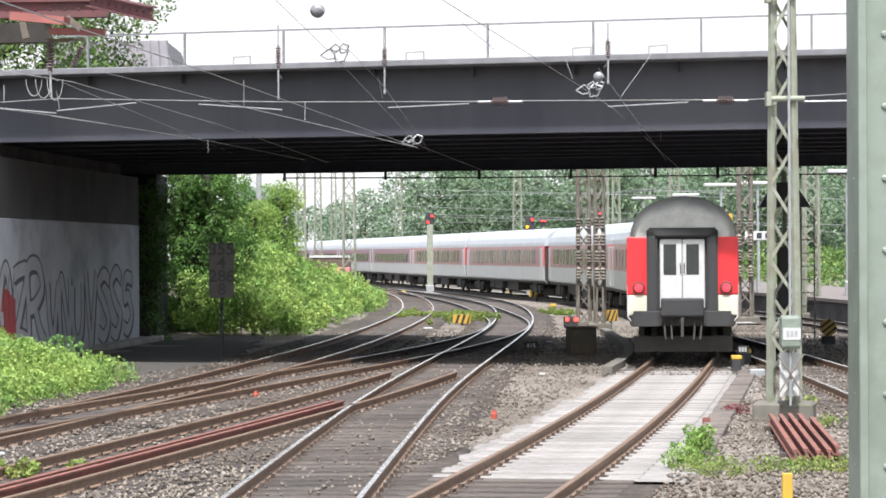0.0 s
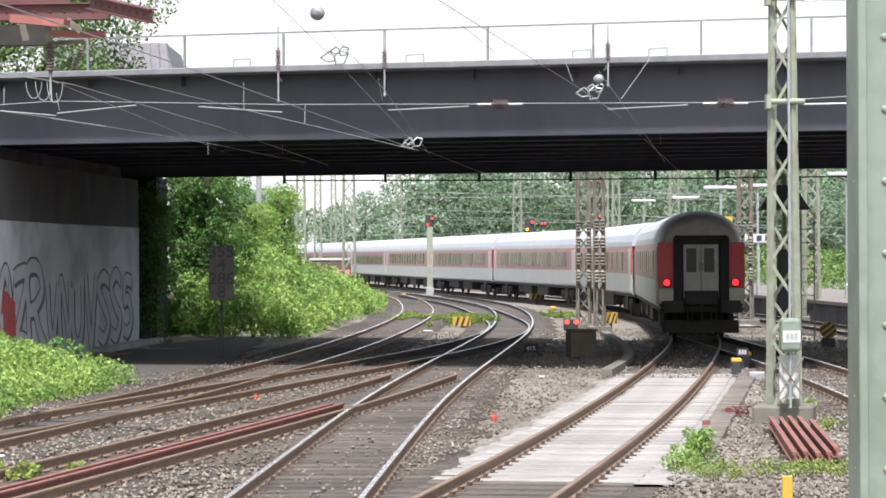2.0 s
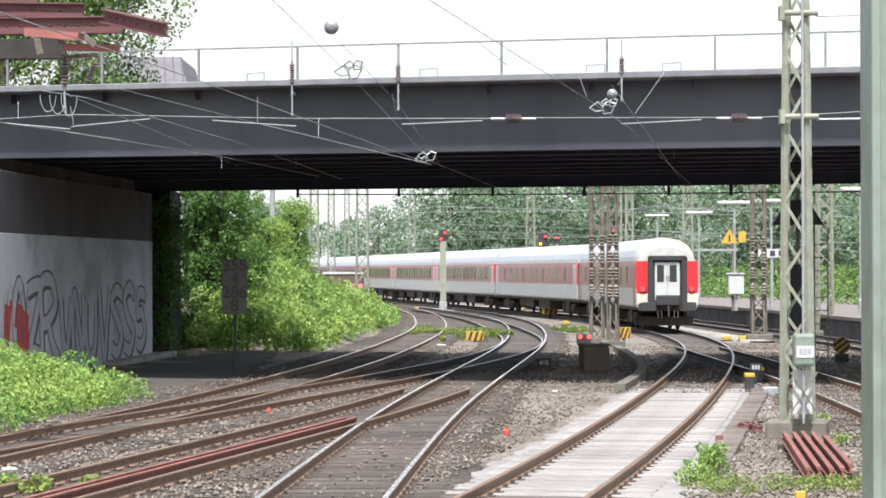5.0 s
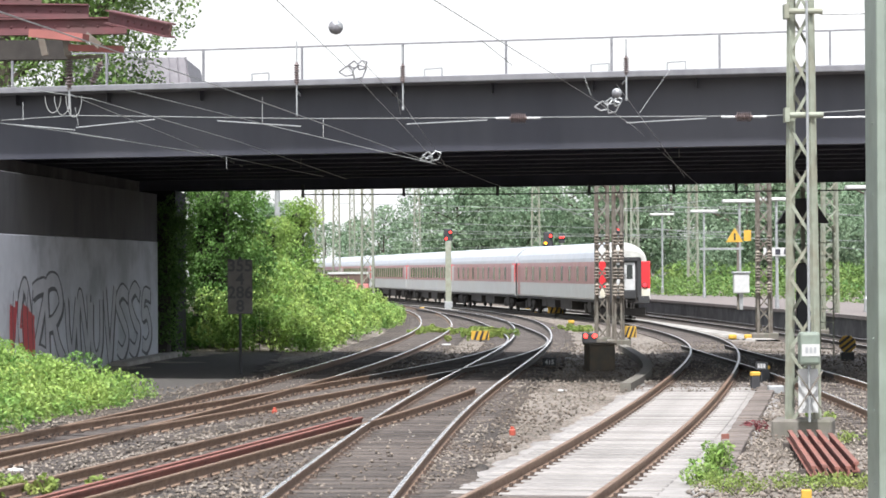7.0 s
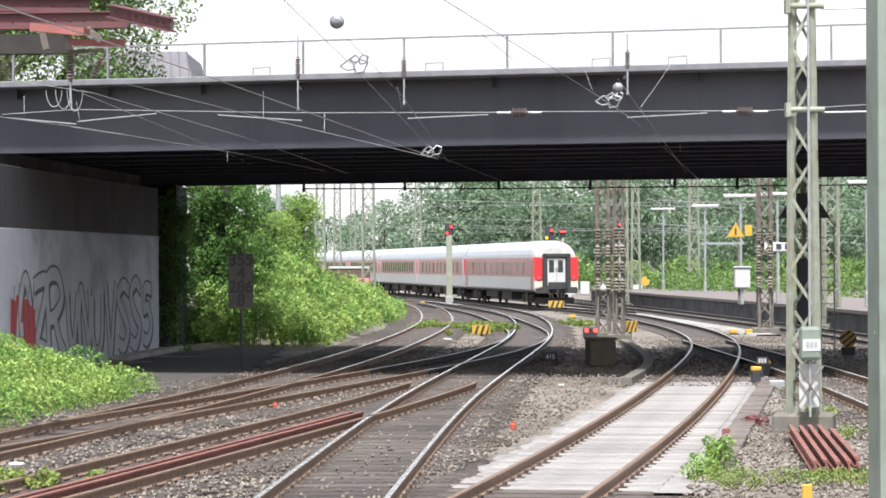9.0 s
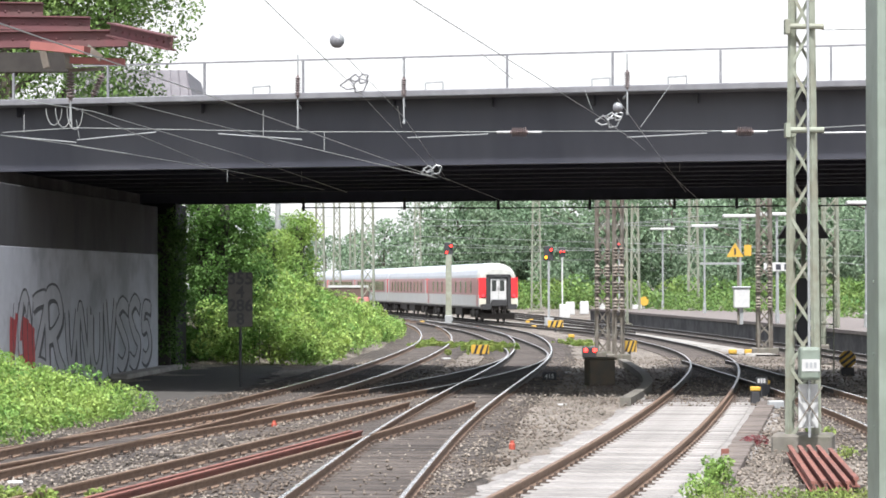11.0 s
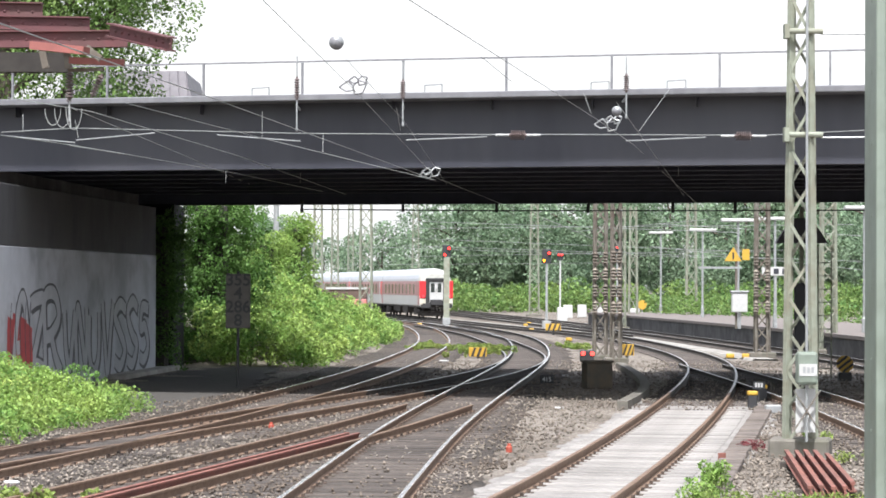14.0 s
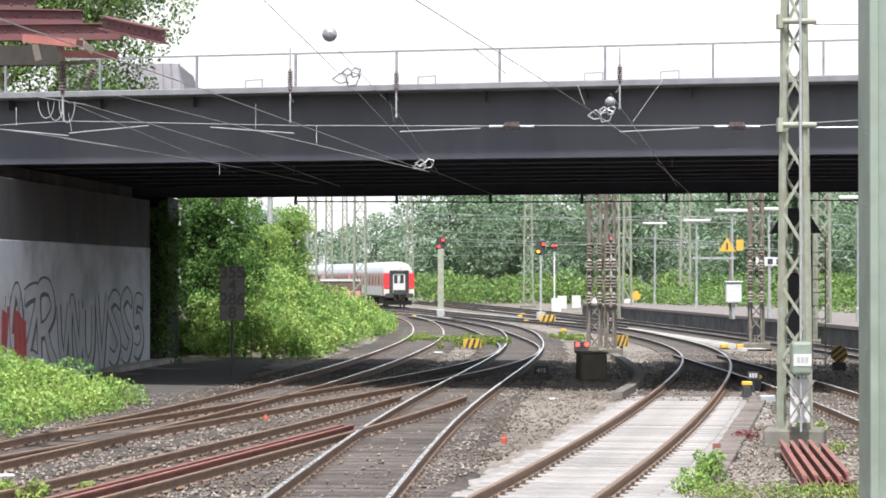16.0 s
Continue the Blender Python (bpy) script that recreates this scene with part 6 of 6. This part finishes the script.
weed((3.62, 33.15, -0.17), 0.42, 31, n=18, spread=0.13, size=0.026)
weed((3.30, 32.29, -0.17), 0.2, 32, n=10, spread=0.14, size=0.024)
for i, (x, y, z) in enumerate(((3.68, 30.83, -0.17), (4.14, 31.63, -0.17), (4.60, 31.23, -0.17), (6.51, 39.81, -0.17), (5.28, 31.63, -0.17), (3.56, 31.63, -0.17), (4.95, 31.63, -0.17))):
    weed((x, y, z), 0.14, 40 + i, "low yellow-green grass tuft", 9, 0.26, M_GRASS, 0.02)
weed((-5.42, 31.47, -0.17), 0.2, 50, "low yellow-green grass tuft", 14, 0.4, M_GRASS, 0.04)
weed((1.36, 104.96, -0.17), 0.25, 51, "patch of low green weeds between the tracks", 150, 0.6, M_GRASS, 0.045, 5.0)
weed((-1.02, 112.64, -0.17), 0.15, 52, "patch of low green weeds between the tracks", 50, 0.4, M_GRASS, 0.05, 6.0)
weed((5.89, 112.64, -0.17), 0.15, 53, "patch of low green weeds between the tracks", 50, 0.4, M_GRASS, 0.05, 5.0)
weed((6.59, 44.08, -0.17), 0.3, 54, "thin grass tuft at the mast base", 6, 0.12, M_GRASS, 0.04)


def pole_and_loops():
    q = thing("utility_pole", pose(-8.5, 120, 0), "plain grey wooden utility pole above the bank", "pole")
    part("shaft", lathe(bmesh.new(), [(0.17, -0.5), (0.15, 4.0), (0.12, 8.5)], 12), M_GALV, q)
    k = thing("cable_loops", Matrix(), "slack loops of grey cable hanging on the bridge face", "cable")
    for i, x in enumerate((-10.0, -9.75, -9.45)):
        y = 59.2 - 0.264 * x - 0.4
        prev = None
        bm = bmesh.new()
        for j in range(11):
            f = j / 10 * math.pi
            p = (x - 0.2 * math.cos(f), y, 7.1 - (0.42 + 0.06 * i) * math.sin(f))
            if prev:
                bar(bm, prev, p, 0.022, round_=5)
            prev = p
        part("loop", bm, M_WIRE, k)


pole_and_loops()


def stones():
    """Loose ballast stones over the near yard."""
    rng = np.random.default_rng(2)
    n = 42000
    Y = 20.8 + 72 * rng.uniform(0, 1, n) ** 1.6
    X = rng.uniform(-0.206, 0.206, n) * Y
    ok = X > np.interp(Y, [20.8, 38.4, 52.8, 64, 96], [-12, -10, -8.5, -5.5, -2.5])
    ok &= ~((np.abs(X - LINE_A.x(Y)) < 1.7) & (Y < 56))
    for line, y1 in ((LINE_D, 120), (LINE_E, 55), (LINE_F, 90), (LINE_G, 100)):
        ok &= ~((np.abs(X - line.x(Y)) < 0.7) & (Y < y1) & (rng.uniform(0, 1, n) < 0.85))
    X, Y = X[ok], Y[ok]
    n = len(X)
    Z = BALLAST_Z + 0.005 + rng.uniform(0, 0.03, n)
    s = rng.uniform(0.018, 0.042, n)
    o = np.array([[1, 0, 0], [0, 1, 0], [-1, 0, 0], [0, -1, 0], [0, 0, 1], [0, 0, -1]], float)
    v = o[None] * (s[:, None, None] * rng.uniform(0.6, 1.4, (n, 6, 1)))
    a = rng.uniform(0, math.tau, n)
    c, q = np.cos(a)[:, None], np.sin(a)[:, None]
    vx, vy = v[..., 0] * c - v[..., 1] * q, v[..., 0] * q + v[..., 1] * c
    verts = np.stack([vx + X[:, None], vy + Y[:, None], v[..., 2] * 0.8 + Z[:, None]], 2).reshape(-1, 3)
    f = np.array([[0, 1, 4], [1, 2, 4], [2, 3, 4], [3, 0, 4], [1, 0, 5], [2, 1, 5], [3, 2, 5], [0, 3, 5]])
    tri = (f[None] + (np.arange(n) * 6)[:, None, None]).reshape(-1)
    me = bpy.data.meshes.new("ballast_stones")
    me.vertices.add(len(verts))
    me.vertices.foreach_set("co", verts.ravel())
    me.loops.add(len(tri))
    me.loops.foreach_set("vertex_index", tri.astype(np.int32))
    me.polygons.add(len(tri) // 3)
    me.polygons.foreach_set("loop_start", (np.arange(len(tri) // 3) * 3).astype(np.int32))
    me.update()
    me.validate()
    me.materials.append(M_STONE)
    tagged(new("ballast_stones", me), "loose crushed stones on the track bed", "ballast", kind="stuff")


stones()


def far_hedge():
    rng = np.random.default_rng(77)
    cs, rs = [], []
    for _ in range(420):
        x = rng.uniform(-45, 70)
        y = 275 - 0.56 * x + rng.uniform(-12, 12)
        cs.append((x, y, rng.uniform(0.2, 2.4)))
        rs.append(rng.uniform(0.8, 1.9))
    ob = leaves("far_hedge", clump_points(rng, cs, rs, 60), 0.2, M_SCRUB, None, 77)
    tagged(ob, "light green scrub before the far trees", "scrub", kind="stuff")
    cs, rs = [], []
    for _ in range(160):
        x = rng.uniform(15, 34)
        cs.append((x, 173 - (x - 15) * 2.56 + rng.uniform(-5, 5), 0.6 + rng.uniform(0.0, 1.0)))
        rs.append(rng.uniform(0.4, 1.0))
    ob = leaves("platform_hedge", clump_points(rng, cs, rs, 120), 0.11, M_SCRUB, None, 78)
    tagged(ob, "yellow-green hedge behind the far platform", "hedge", kind="stuff")


far_hedge()


def litter(p, s, a):
    q = thing("litter", pose(*p, 0, 0, a), "scrap of white litter on the ballast", "litter", "litter")
    part("scrap", soft_box(-s, s, -s * 0.7, s * 0.7, 0.0, s * 0.45, s * 0.2, 2), M_WHITE, q)


for p, s, a in (((-6.21, 34.75, -0.17), 0.11, 20), ((-4.88, 33.79, -0.17), 0.06, 50), ((-6.68, 37.06, -0.17), 0.06, 10), ((2.57, 56.66, -0.17), 0.10, 5), ((-0.17, 90.99, -0.17), 0.16, 15), ((3.69, 77.3, -0.17), 0.09, 0), ((-0.65, 41.55, -0.17), 0.03, 0)):
    litter(p, s, a)


# ---- the train's run ----
TRAIN = [(0, 59.3), (2.5, 80.2), (4, 95.4), (8, 136.9), (12, 176.1), (16, 215.3)]   # seconds, y of the rear end


def motions():
    yy = np.linspace(30, 520, 8000)
    xx = LINE_A.x(yy)
    s = np.concatenate([[0], np.cumsum(np.hypot(np.diff(xx), np.diff(yy)))])
    on = lambda q: (float(np.interp(q, s, xx)), float(np.interp(q, s, yy)))
    rear = Line([(a, float(np.interp(b, yy, s))) for a, b in TRAIN])
    for i, c in enumerate(COACHES):
        rows = []
        for k in range(33):
            t = k * 0.5
            mid = float(rear.x(t)) + HALF + i * LEN
            (xa, ya), (xb, yb) = on(mid - 9.5), on(mid + 9.5)
            rows.append((t, pose((xa + xb) / 2, (ya + yb) / 2, 0, 0, 0, math.degrees(math.atan2(yb - ya, xb - xa)) - 90)))
        walk(c, rows)
    # the car waits beyond the view, crosses the bridge towards the left and stops past its end
    run = [(0, 40.0), (8, 40.0), (9, 33.0), (10, 22.0), (11.8, 4.2), (12.5, -2.6), (13.2, -9.2), (15, -24.0), (16, -26.0)]
    walk(CAR, [(t, B_MAT @ pose(u * 1.02, 8.0, B_TOP - 0.42)) for t, u in run])


motions()
